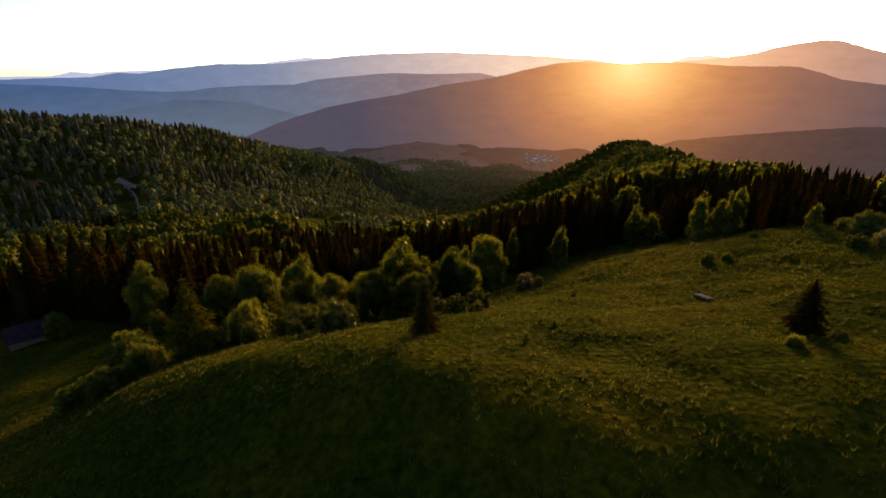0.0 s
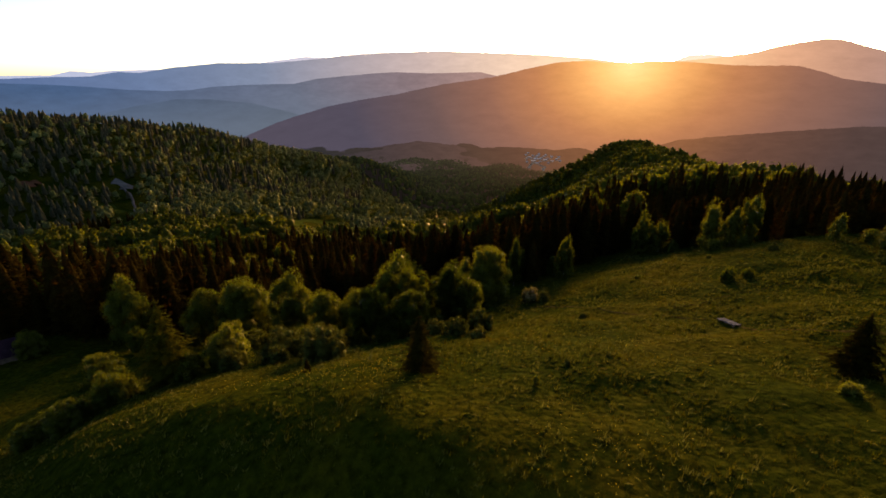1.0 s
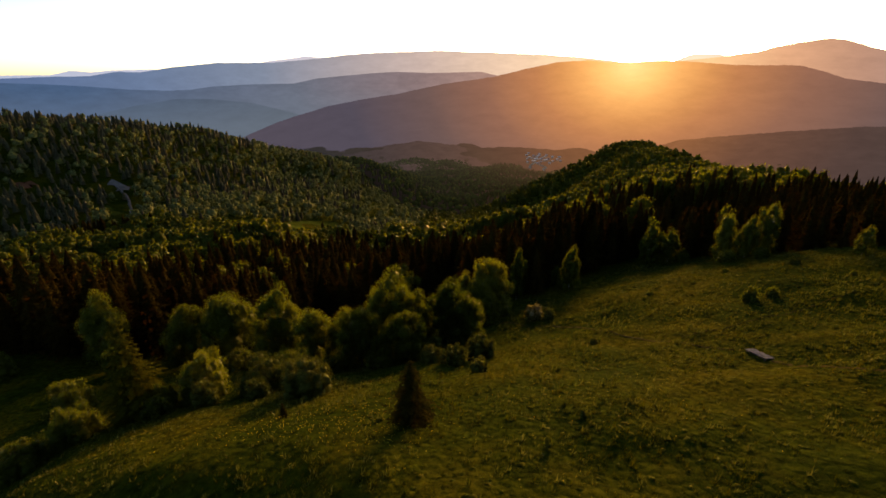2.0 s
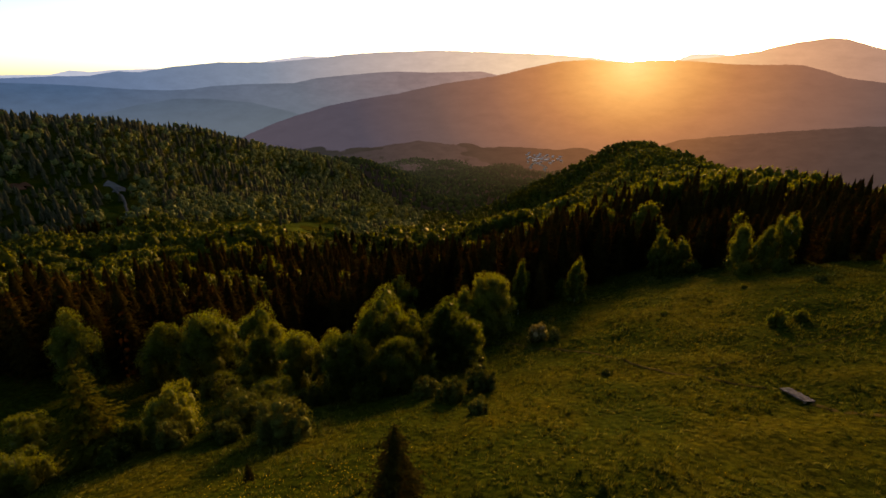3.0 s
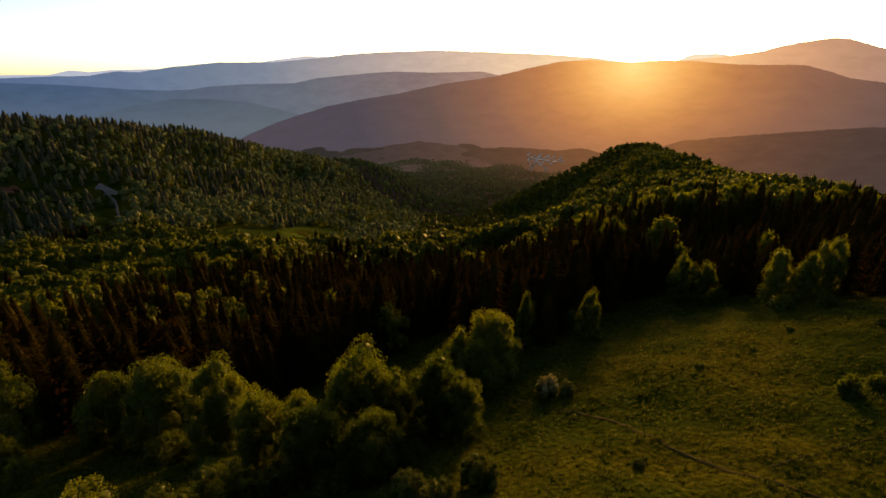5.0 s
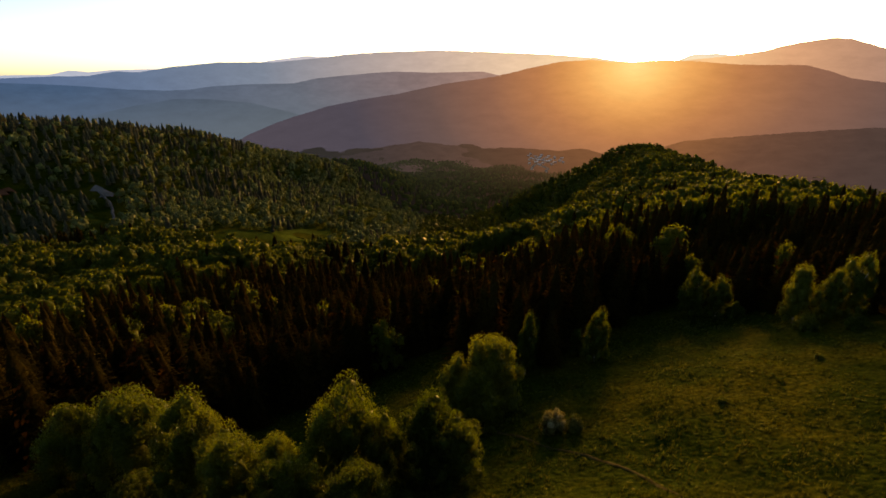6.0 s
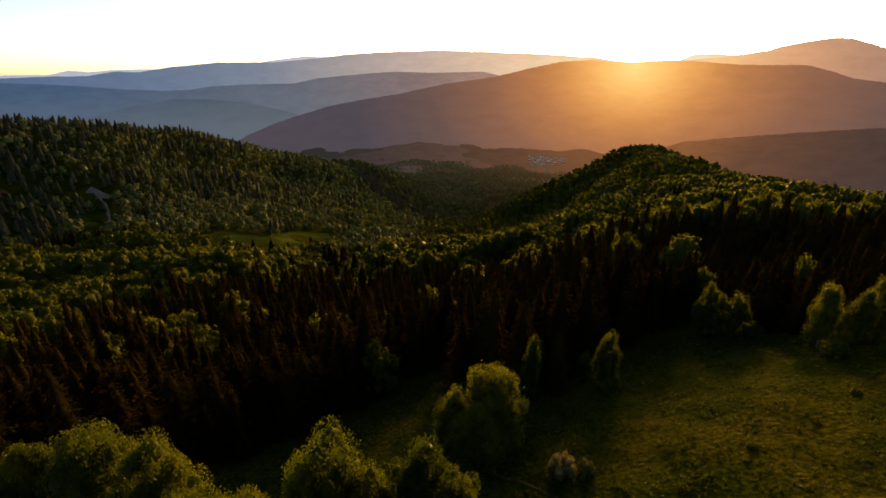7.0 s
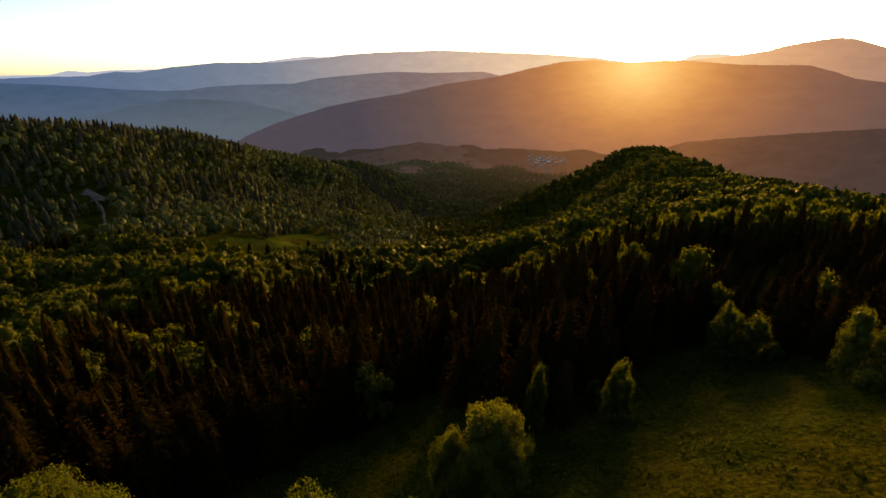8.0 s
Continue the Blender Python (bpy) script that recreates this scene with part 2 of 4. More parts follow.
# the orange sun glow on this ridge is painted into its emission
FAR_4 = painted_haze_material("sunward_ridge", [(0.0, (1.25, 0.84, 0.34)), (0.05, (1.10, 0.63, 0.21)), (0.09, (0.92, 0.44, 0.14)), (0.13, (0.70, 0.31, 0.105)), (0.175, (0.52, 0.22, 0.092)), (0.27, (0.29, 0.138, 0.09)), (0.39, (0.150, 0.095, 0.09)), (0.54, (0.080, 0.071, 0.10))], 0.08, flat_glow=1.3)
FAR_5 = painted_haze_material("rounded_peak", [(0.13, (1, 0.62, 0.32)), (0.23, (0.75, 0.41, 0.24)), (0.33, (0.49, 0.28, 0.20)), (0.42, (0.36, 0.235, 0.21))], 0.10)
# low ridge, knoll and valley: brown haze painted into the emission
FAR_6 = painted_haze_material("low_wooded_ridge", [(0.17, (0.27, 0.115, 0.050)), (0.24, (0.155, 0.074, 0.046)), (0.36, (0.085, 0.052, 0.045)), (0.46, (0.066, 0.048, 0.047))], 0.14, scale=0.012)
FAR_7 = painted_haze_material("valley_knoll", [(0.18, (0.27, 0.120, 0.060)), (0.26, (0.165, 0.080, 0.052)), (0.37, (0.098, 0.058, 0.046)), (0.49, (0.062, 0.044, 0.043)), (0.6, (0.040, 0.036, 0.040))], 0.18, scale=0.011)
FAR_8 = painted_haze_material("valley_woods", [(0.18, (0.210, 0.092, 0.042)), (0.26, (0.130, 0.064, 0.038)), (0.37, (0.074, 0.046, 0.033)), (0.49, (0.046, 0.035, 0.030)), (0.6, (0.030, 0.028, 0.028))], 0.15, scale=0.008, grow=(1150, 2400, 0.15))
# leaf colour plus emitted haze that grows with distance
VALLEY_WOODS = painted_haze_material("hazy_valley_woods", [(0.18, (0.100, 0.047, 0.021)), (0.26, (0.062, 0.034, 0.019)), (0.37, (0.031, 0.022, 0.015)), (0.49, (0.021, 0.018, 0.015)), (0.6, (0.015, 0.015, 0.015))], 0.2, scale=0.008, leaves=[(0.2, (0.025, 0.028, 0.004)), (0.8, (0.065, 0.065, 0.010))], grow=(1150, 2400, 0.03))


# ---- mesh tools ----
def mesh_of(name, verts, tris, mat, smooth=False):
    me = bpy.data.meshes.new(name)
    verts, tris = np.asarray(verts, np.float32), np.asarray(tris, np.int32)
    me.vertices.add(len(verts))
    me.vertices.foreach_set("co", verts.ravel())
    me.loops.add(tris.size)
    me.loops.foreach_set("vertex_index", tris.ravel())
    me.polygons.add(len(tris))
    me.polygons.foreach_set("loop_start", np.arange(0, tris.size, tris.shape[1], dtype=np.int32))
    if smooth:
        me.polygons.foreach_set("use_smooth", np.ones(len(tris), bool))
    me.materials.append(mat)
    me.update(calc_edges=True)
    me.validate()
    return me


def part(name, bm, mat, parent, label=""):
    """Links a bmesh as one mesh object under a thing or a part."""
    me = bpy.data.meshes.new(name)
    bm.to_mesh(me)
    bm.free()
    me.materials.append(mat)
    ob = new(name, me)
    ob.parent = parent
    return tagged(ob, label)


def child(name, me, parent, label=""):
    ob = new(name, me)
    ob.parent = parent
    return tagged(ob, label)


def box(bm, sx, sy, sz, m=Matrix(), bevel=0.0):
    made = bmesh.ops.create_cube(bm, size=1, matrix=m @ Matrix.Diagonal((sx, sy, sz, 1)))
    if bevel:
        edges = {e for v in made["verts"] for e in v.link_edges}
        bmesh.ops.bevel(bm, geom=list(edges), offset=bevel, segments=1, affect="EDGES")
    return bm


def value_noise(x, y, seed=0.0):
    xi, yi = np.floor(x), np.floor(y)
    u, v = x - xi, y - yi
    u, v = u * u * (3 - 2 * u), v * v * (3 - 2 * v)

    def h(a, b):
        s = np.sin(a * 127.1 + b * 311.7 + seed * 74.7) * 43758.5453
        return s - np.floor(s)
    return (h(xi, yi) * (1 - u) + h(xi + 1, yi) * u) * (1 - v) + (h(xi, yi + 1) * (1 - u) + h(xi + 1, yi + 1) * u) * v


def fractal(x, y, octaves=4, seed=0.0):
    total, size = 0.0, 1.0
    for k in range(octaves):
        total = total + size * (value_noise(x * 2 ** k, y * 2 ** k, seed + k) - 0.5)
        size *= 0.5
    return total


# ---- terrain: broad hills and the relief of the near slope ----
BROAD = [
    [132, 122, 121, 76, 286, 87, 116, 139, 74],
    [201, 116, 129, 173, 102, 217, 118, 99, 92],
    [121, 70, 74, 135, 138, 136, 123, 83, 119],
    [162, 214, 92, 112, 88, 106, 142, 31, 54],
    [189, 162, 181, 67, 109, 44, 148, 32, 31],
    [69, 47, 148, 127, 50, 110, 31, 24, 39],
    [40, 12, 22, 92, 59, 37, -8, 8, 22],
    [41, 34, 27, 25, 56, 29, 2, 1, 1],
    [9, -3, -4, 4, 10, 2, -6, -6, -8],
    [-2, -12, -12, -5, -7, -20, -25, -10, -6],
]
SLOPE = [
    [25.5, 21.7, 31.7, 30.4, 16.1, 1.0],
    [12.1, 33.1, 35.1, 28.9, 26.2, 8.6],
    [28.6, 18.4, 21.2, 28.5, 27.4, 9.2],
    [16.0, 8.4, 21.4, 14.8, 16.8, 15.4],
    [7.5, 9.7, -0.5, 15.7, 13.7, 12.5],
    [13.4, 0.1, -1.2, -0.5, 9.3, -2.2],
]
SPUR = [15, 37, 27, 60, 47, 61, 58]  # crest of the wooded spur, every 135 m


def relief(x, y):
    x, y = np.asarray(x, float), np.asarray(y, float)
    z = np.full(np.broadcast(x, y).shape, -380.0)
    for j, row in enumerate(BROAD):
        for i, h in enumerate(row):
            z = z + h * np.exp(-((x + 1200 - 300 * i) ** 2 + (y + 300 - 300 * j) ** 2) / 64800)
    for j, row in enumerate(SLOPE):
        for i, h in enumerate(row):
            z = z + h * np.exp(-((x + 120 - 60 * i) ** 2 + (y - 60 * j) ** 2) / 2178)
    for i, h in enumerate(SPUR):
        z = z + h * np.exp(-((x - 150 - 42 * i) ** 2 + (y - 270 - 128 * i) ** 2) / 14450)
    # the deep side valley between the hill and the spur
    bearing = np.degrees(np.arctan2(x, np.maximum(y, 1.0)))
    z = z - np.interp(y, (480, 620, 800, 1000, 1170, 1700, 2300), (0, 16, 48, 74, 86, 62, 0)) * np.interp(bearing, (-21, -15, -8, -2, 2, 8, 14, 19), (0, 0.14, 0.58, 1, 1, 0.62, 0.16, 0))
    # the crest of the hill falls off towards the valley
    z = z - np.interp(bearing, (-45, -30, -24, -18, -13, -9), (6, 8, 12, 21, 9, 0)) * np.clip((np.hypot(x, y) - 820) / 250, 0, 1)
    # the land behind the hill lies lower
    z = z - 80 * np.clip((np.hypot(x, y) - 2300) / 600, 0, 1) * np.interp(bearing, (-20, -16), (1, 0))
    # the long back of the spur, and the dip before it
    z = z + 24 * np.exp(-((x - 275) ** 2 + (y - 990) ** 2) / 20000) + 18 * np.exp(-((x - 210) ** 2 + (y - 1010) ** 2) / 12000) - 6 * np.exp(-((x - 305) ** 2 + (y - 645) ** 2) / 7200)
    # the crown of the knoll and the hollow of the glade beside it
    for cx, cy, h, q in ((-14, 42, 2.4, 300), (-36, 50, 1.6, 220), (-60, 56, -4.5, 360), (-78, 66, -3.5, 450)):
        z = z + h * np.exp(-((x - cx) ** 2 + (y - cy) ** 2) / q)
    # the brow of the knoll, steeper on its near side
    brow = np.interp(x, (-60, -32, -14, 12, 30, 60), (58, 55, 52, 34, 30, 20))
    past = np.logaddexp(0, np.clip((brow - y) / 2, -40, 40)) * 2
    return z - 0.40 * np.minimum(past, 60) * np.clip((90 - np.abs(x)) / 60, 0, 1)


def ground(x, y):
    """Height of the ground, with hummocks near by and gullies far off."""
    x, y = np.asarray(x, float), np.asarray(y, float)
    r = np.hypot(x, y - 60)
    far = np.clip((r - 250) / 500, 0, 1)
    return relief(x, y) + (fractal(x / 6, y / 6, 3, 3.0) * 0.8 + fractal(x / 15, y / 15, 2, 8.0) * 0.9) * (1 - far) + fractal(x / 150, y / 150, 3, 9.0) * 22 * far


def stretched(lo, core_lo, core_hi, hi, step, growth):
    mid = list(np.arange(core_lo, core_hi, step))
    left, right, s = [], [], step
    p = core_lo
    while p > lo:
        s *= growth
        p -= s
        left.append(p)
    s, p = step, mid[-1]
    while p < hi:
        s *= growth
        p += s
        right.append(p)
    return np.array(left[::-1] + mid + right)


gx = stretched(-3600, -75, 112, 3600, 1.25, 1.07)
gy = stretched(-900, 15, 165, 4850, 1.25, 1.07)
XX, YY = np.meshgrid(gx, gy)
ZZ = ground(XX, YY)
nx, ny = len(gx), len(gy)
idx = np.arange(nx * ny).reshape(ny, nx)
quads = np.stack([idx[:-1, :-1], idx[:-1, 1:], idx[1:, 1:], idx[1:, :-1]], -1).reshape(-1, 4)
tagged(new("ground", mesh_of("ground", np.stack([XX, YY, ZZ], -1).reshape(-1, 3), quads, GROUND, True)),
       "sloping olive-green meadow falling towards wooded valleys", "ground", kind="structure")


# ---- far ridges ----
def ridge(name, mat, distance, crest, label, base=-395.0, fold=1.0, rough=1.0, seed=1.0, depth=1100.0):
    """A long hill: crest heights by bearing, a front slope with spurs and gullies, and a back slope."""
    az = np.arange(crest[0][0], crest[-1][0], 0.12)
    el = np.interp(az, [c[0] for c in crest], [c[1] for c in crest])
    el = el + fractal(az * 0.8, az * 0 + seed, 4, seed) * 0.10 * rough + fractal(az * 6, az * 0 + seed, 2, seed + 5) * 0.06 * rough
    top = 35 + np.tan(np.radians(el)) * distance
    s = np.linspace(0, 1, 26)
    rows = []
    for k in s:
        if k < 0.75:
            f = k / 0.75
            d = distance - depth * (1 - f)
            z = base + (top - base) * (f ** 0.85)
            z = z + fractal(az * 0.25 + f * 0.5, az * 0 + f * 2.5, 4, seed + 11) * 130 * fold * f * (1 - f)
            d = d + fractal(az * 0.35, az * 0 + f, 3, seed + 21) * 0.145 * depth * (1 - f)
        else:
            f = (k - 0.75) / 0.25
            d = distance + 30 + 120 * f
            z = top + (base - top) * f * 0.6 - 4
        a = np.radians(az)
        rows.append(np.stack([np.sin(a) * d, np.cos(a) * d, z + 0 * az], -1))
    v = np.array(rows)
    r, c = v.shape[:2]
    q = np.arange(r * c).reshape(r, c)
    f = np.stack([q[:-1, :-1], q[:-1, 1:], q[1:, 1:], q[1:, :-1]], -1).reshape(-1, 4)
    return tagged(new(name, mesh_of(name, v.reshape(-1, 3), f, mat, True)), label, "backdrop", kind="structure")


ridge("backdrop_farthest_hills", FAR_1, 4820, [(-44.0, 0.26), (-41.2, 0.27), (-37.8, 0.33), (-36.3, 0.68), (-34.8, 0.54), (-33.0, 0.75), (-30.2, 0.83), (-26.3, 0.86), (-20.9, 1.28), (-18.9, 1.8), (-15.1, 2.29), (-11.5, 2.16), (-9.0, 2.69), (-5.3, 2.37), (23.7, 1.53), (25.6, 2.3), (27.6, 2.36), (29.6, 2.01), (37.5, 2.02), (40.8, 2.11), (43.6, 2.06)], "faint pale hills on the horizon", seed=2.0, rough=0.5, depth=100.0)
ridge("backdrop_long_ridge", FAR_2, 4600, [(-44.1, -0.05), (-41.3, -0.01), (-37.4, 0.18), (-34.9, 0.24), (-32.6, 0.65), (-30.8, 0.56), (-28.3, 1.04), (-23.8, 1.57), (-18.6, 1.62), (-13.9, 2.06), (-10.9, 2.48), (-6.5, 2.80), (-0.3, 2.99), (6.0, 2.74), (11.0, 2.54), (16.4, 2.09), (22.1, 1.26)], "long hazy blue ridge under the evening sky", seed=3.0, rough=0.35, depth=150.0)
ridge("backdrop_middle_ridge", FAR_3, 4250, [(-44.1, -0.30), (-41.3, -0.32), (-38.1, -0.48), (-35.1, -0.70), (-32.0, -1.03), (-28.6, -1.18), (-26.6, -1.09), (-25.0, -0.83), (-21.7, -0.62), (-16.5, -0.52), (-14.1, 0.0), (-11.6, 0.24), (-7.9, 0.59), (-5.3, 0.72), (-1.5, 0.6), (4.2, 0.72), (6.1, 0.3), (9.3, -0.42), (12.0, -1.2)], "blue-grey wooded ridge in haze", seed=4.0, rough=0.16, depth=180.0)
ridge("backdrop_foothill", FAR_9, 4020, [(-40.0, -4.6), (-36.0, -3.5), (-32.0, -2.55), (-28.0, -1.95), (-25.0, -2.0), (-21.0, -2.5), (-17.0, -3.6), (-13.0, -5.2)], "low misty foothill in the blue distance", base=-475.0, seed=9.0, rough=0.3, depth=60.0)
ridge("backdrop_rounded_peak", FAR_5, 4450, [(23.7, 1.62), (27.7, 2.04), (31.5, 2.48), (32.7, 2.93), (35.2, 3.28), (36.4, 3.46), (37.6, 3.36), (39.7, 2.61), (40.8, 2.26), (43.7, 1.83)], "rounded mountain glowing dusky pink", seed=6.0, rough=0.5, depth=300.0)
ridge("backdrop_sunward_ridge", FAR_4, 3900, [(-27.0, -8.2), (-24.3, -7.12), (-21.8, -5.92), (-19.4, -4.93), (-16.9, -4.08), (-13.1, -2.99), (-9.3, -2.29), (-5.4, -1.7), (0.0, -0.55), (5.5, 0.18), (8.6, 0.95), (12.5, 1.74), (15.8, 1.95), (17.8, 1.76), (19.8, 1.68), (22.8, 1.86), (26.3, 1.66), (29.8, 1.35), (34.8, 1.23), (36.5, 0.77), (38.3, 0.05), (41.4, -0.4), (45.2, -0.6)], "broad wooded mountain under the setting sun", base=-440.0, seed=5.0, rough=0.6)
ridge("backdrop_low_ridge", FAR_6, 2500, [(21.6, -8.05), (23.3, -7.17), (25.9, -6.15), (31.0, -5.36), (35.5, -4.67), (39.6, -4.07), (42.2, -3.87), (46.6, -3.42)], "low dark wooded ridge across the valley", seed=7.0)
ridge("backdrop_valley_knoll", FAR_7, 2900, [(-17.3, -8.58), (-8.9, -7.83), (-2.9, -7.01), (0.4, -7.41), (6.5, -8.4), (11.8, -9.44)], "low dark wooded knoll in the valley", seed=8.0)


def near_end(bearing):
    """Where the valley's painted haze begins, by bearing."""
    return np.interp(np.degrees(bearing), (-24, -13, -7, 9, 13, 27), (1500, 1420, 1120, 1120, 1420, 1500))


def valley_height(x, y):
    d = np.hypot(x, y)
    return ground(x, y) + 16 * np.clip((d - near_end(np.arctan2(x, y)) - 40) / 40, -1, 1) + fractal(np.asarray(x) / 200, np.asarray(y) / 200, 3, 15.0) * 20


def valley_floor():
    """The far end of the valley, its haze painted as emission."""
    az, s = np.meshgrid(np.radians(np.arange(-20, 27, 0.5)), np.linspace(0, 1, 80))
    d = near_end(az) + s * (3050 - near_end(az))
    x, y = np.sin(az) * d, np.cos(az) * d
    z = valley_height(x, y)
    r, c = z.shape
    q = np.arange(r * c).reshape(r, c)
    f = np.stack([q[:-1, :-1], q[:-1, 1:], q[1:, 1:], q[1:, :-1]], -1).reshape(-1, 4)
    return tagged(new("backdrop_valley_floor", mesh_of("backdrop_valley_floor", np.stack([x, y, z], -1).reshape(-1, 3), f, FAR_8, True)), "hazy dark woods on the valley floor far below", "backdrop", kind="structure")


valley_floor()


# ---- trees ----
def tube(points, radii, sides=6):
    v, f = [], []
    for k, (p, r) in enumerate(zip(points, radii)):
        for s in range(sides):
            a = 2 * math.pi * s / sides
            v.append((p[0] + r * math.cos(a), p[1] + r * math.sin(a), p[2]))
        if k:
            b = (k - 1) * sides
            for s in range(sides):
                t = (s + 1) % sides
                f += [(b + s, b + t, b + sides + t), (b + s, b + sides + t, b + sides + s)]
    return v, f


def joined(pieces):
    vs, fs, n = [], [], 0
    for v, f in pieces:
        vs.append(np.asarray(v, float))
        fs.append(np.asarray(f, int) + n)
        n += len(v)
    return np.concatenate(vs), np.concatenate(fs)


def spruce_sprays(rng, levels, boughs, radius, sprays=5, low=0.05, core=0.5, taper=0.62, skirt=1.0):
    """Whorls of boughs hung with small drooping sprays of needles, round a dark core, one metre high in all."""
    v, f = [], []
    bulge = rng.random() * 6.28
    for k in range(levels):
        bulge += rng.uniform(-0.5, 0.5)
        h = low + (0.97 - low) * (k + rng.random() * 0.6) / levels
        reach = radius * (1 - h) ** taper * min(1.0, skirt + 2.0 * h) * rng.uniform(0.68, 1.18) + 0.012
        count = max(4, int(boughs * (0.4 + 0.6 * (1 - h))))
        turn = rng.random() * 6.28
        for b in range(count):
            a = turn + 6.283 * (b + rng.random() * 0.6) / count
            length = reach * rng.uniform(0.6, 1.15) * (1 + 0.22 * math.sin(2 * a + bulge))
            droop = rng.uniform(0.15, 0.45)
            for q in np.linspace(0.45, 1.0, sprays if length > 0.12 else 3):
                a2 = a + rng.uniform(-0.22, 0.22)
                way = np.array([math.cos(a2), math.sin(a2), 0.0])
                side = np.array([-way[1], way[0], 0.0])
                p = way * length * q + np.array([0, 0, h - length * q * droop * 0.5 + rng.uniform(-0.008, 0.008)])
                w = rng.uniform(0.022, 0.042) * (0.5 + 0.8 * (1 - h))
                tip = p + way * w * rng.uniform(0.5, 1.6) + np.array([0, 0, -w * rng.uniform(0.15, 0.75)]) + side * w * rng.uniform(-0.6, 0.6)
                n = len(v)
                v.extend([p + side * w - way * w, p - side * w - way * w, tip])
                f.append((n, n + 1, n + 2))
    for k in range(5):
        h0, h1 = low + 0.17 * k, min(0.98, low + 0.34 + 0.17 * k)
        r0 = radius * core * (1 - h0) ** taper
        n = len(v)
        v.append(np.array([0, 0, h1]))
        for q in range(8):
            a = 0.785 * q + k
            r1 = r0 * rng.uniform(0.7, 1.15)
            v.append(np.array([math.cos(a) * r1, math.sin(a) * r1, h0 + rng.uniform(-0.02, 0.02)]))
        f.extend([(n, n + 1 + q, n + 1 + (q + 1) % 8) for q in range(8)])
    n = len(v)
    v.extend([(0.008, 0, 0.94), (-0.004, 0.007, 0.94), (-0.004, -0.007, 0.94), (0, 0, 1.02)])
    f.extend([(n, n + 1, n + 3), (n + 1, n + 2, n + 3), (n + 2, n, n + 3)])
    return np.array(v, float), np.array(f, int)


def spruce_far(rng, layers=6, sides=7, radius=0.17):
    """Overlapping ragged skirts for woods seen from afar."""
    v, f = [], []
    for k in range(layers):
        h0 = 0.06 + 0.84 * k / layers
        h1 = min(1.02, h0 + 1.9 / layers)
        r = radius * (1 - h0) ** 0.68
        n = len(v)
        v.append((0, 0, h1))
        for s in range(sides):
            a = 6.283 * (s + rng.random() * 0.6) / sides
            q = r * rng.uniform(0.65, 1.25)
            v.append((q * math.cos(a), q * math.sin(a), h0 + rng.uniform(-0.03, 0.03)))
        for s in range(sides):
            f.append((n, n + 1 + s, n + 1 + (s + 1) % sides))
    return np.array(v, float), np.array(f, int)


def crown_shape(rng, lobes, slim=1.0, low=0.2):
    """Centres and radii of the lobes of a domed crown one metre high and about one wide."""
    out = []
    cone, tilt, way = rng.uniform(0.0, 0.5), rng.uniform(0.0, 0.09), rng.random() * 6.28
    for k in range(lobes):
        z = 1 - 1.4 * (k + 0.5) / lobes
        r = math.sqrt(1 - z * z) * rng.uniform(0.56, 1.18) * (1 - cone * max(z, 0.0))
        a = k * 2.4 + rng.random() * 0.8
        out.append((np.array([math.cos(a) * r * 0.36 * slim + tilt * z * math.cos(way), math.sin(a) * r * 0.36 * slim + tilt * z * math.sin(way), 0.45 + z * 0.40 * rng.uniform(0.76, 1.14)]), rng.uniform(0.075, 0.165) * (0.7 + 0.3 * slim)))
    for k in range(7):
        a = k * 0.9 + rng.random() * 0.5
        out.append((np.array([math.cos(a) * 0.33 * slim, math.sin(a) * 0.33 * slim, low + rng.uniform(0.1, 0.2)]), rng.uniform(0.10, 0.15)))
    out.append((np.array([0, 0, 0.52]), 0.33 * slim))
    out.append((np.array([0.03, 0, low + 0.24]), 0.29 * slim))
    return out


def bush_shape(rng, plumes=11):
    """Lobes of a dense bush with upright, uneven tops, one metre high and about one wide."""
    out = [(np.array([0, 0, 0.32]), 0.36), (np.array([0.05, 0, 0.5]), 0.28)]
    for k in range(plumes):
        a = k * 2.4 + rng.random()
        r = 0.38 * math.sqrt((k + 0.3) / plumes)
        top = rng.uniform(0.7, 0.95) * (1 - 0.75 * r)
        for q, size in ((0.35, 0.2), (0.65, 0.19), (0.95, 0.12)):
            out.append((np.array([math.cos(a) * r, math.sin(a) * r, top * q]), size * rng.uniform(0.85, 1.1)))
    return out


def leafy(rng, lobes, count, size, inside=0.6, rise=0.7, loose=0.65):
    """Leaf sprays over the lobes, each a small pointed blade."""
    pick = rng.integers(0, len(lobes), count)
    centre = np.array([lobes[k][0] for k in pick])
    rad = np.array([lobes[k][1] for k in pick])
    d = rng.normal(size=(count, 3))
    d[:, 2] = d[:, 2] * 0.9 + 0.32
    d /= np.linalg.norm(d, axis=1)[:, None]
    p = centre + d * (rad * (inside + (1.16 - inside) * rng.random(count) ** 0.7 + 0.24 * rng.random(count) * (rng.random(count) < 0.14)))[:, None]
    n = d + rng.normal(size=(count, 3)) * loose
    n /= np.linalg.norm(n, axis=1)[:, None]
    u = np.cross(n, rng.normal(size=(count, 3)))
    u /= np.linalg.norm(u, axis=1)[:, None]
    u[:, 2] += rise
    u /= np.linalg.norm(u, axis=1)[:, None]
    w = np.cross(n, u)
    s = size * rng.uniform(0.6, 1.4, count)[:, None]
    v = np.stack([p - u * s * 0.7 + w * s * 0.55, p - u * s * 0.5 - w * s * 0.55, p + u * s + n * s * 0.3], 1).reshape(-1, 3)
    return v, np.arange(count * 3).reshape(-1, 3)


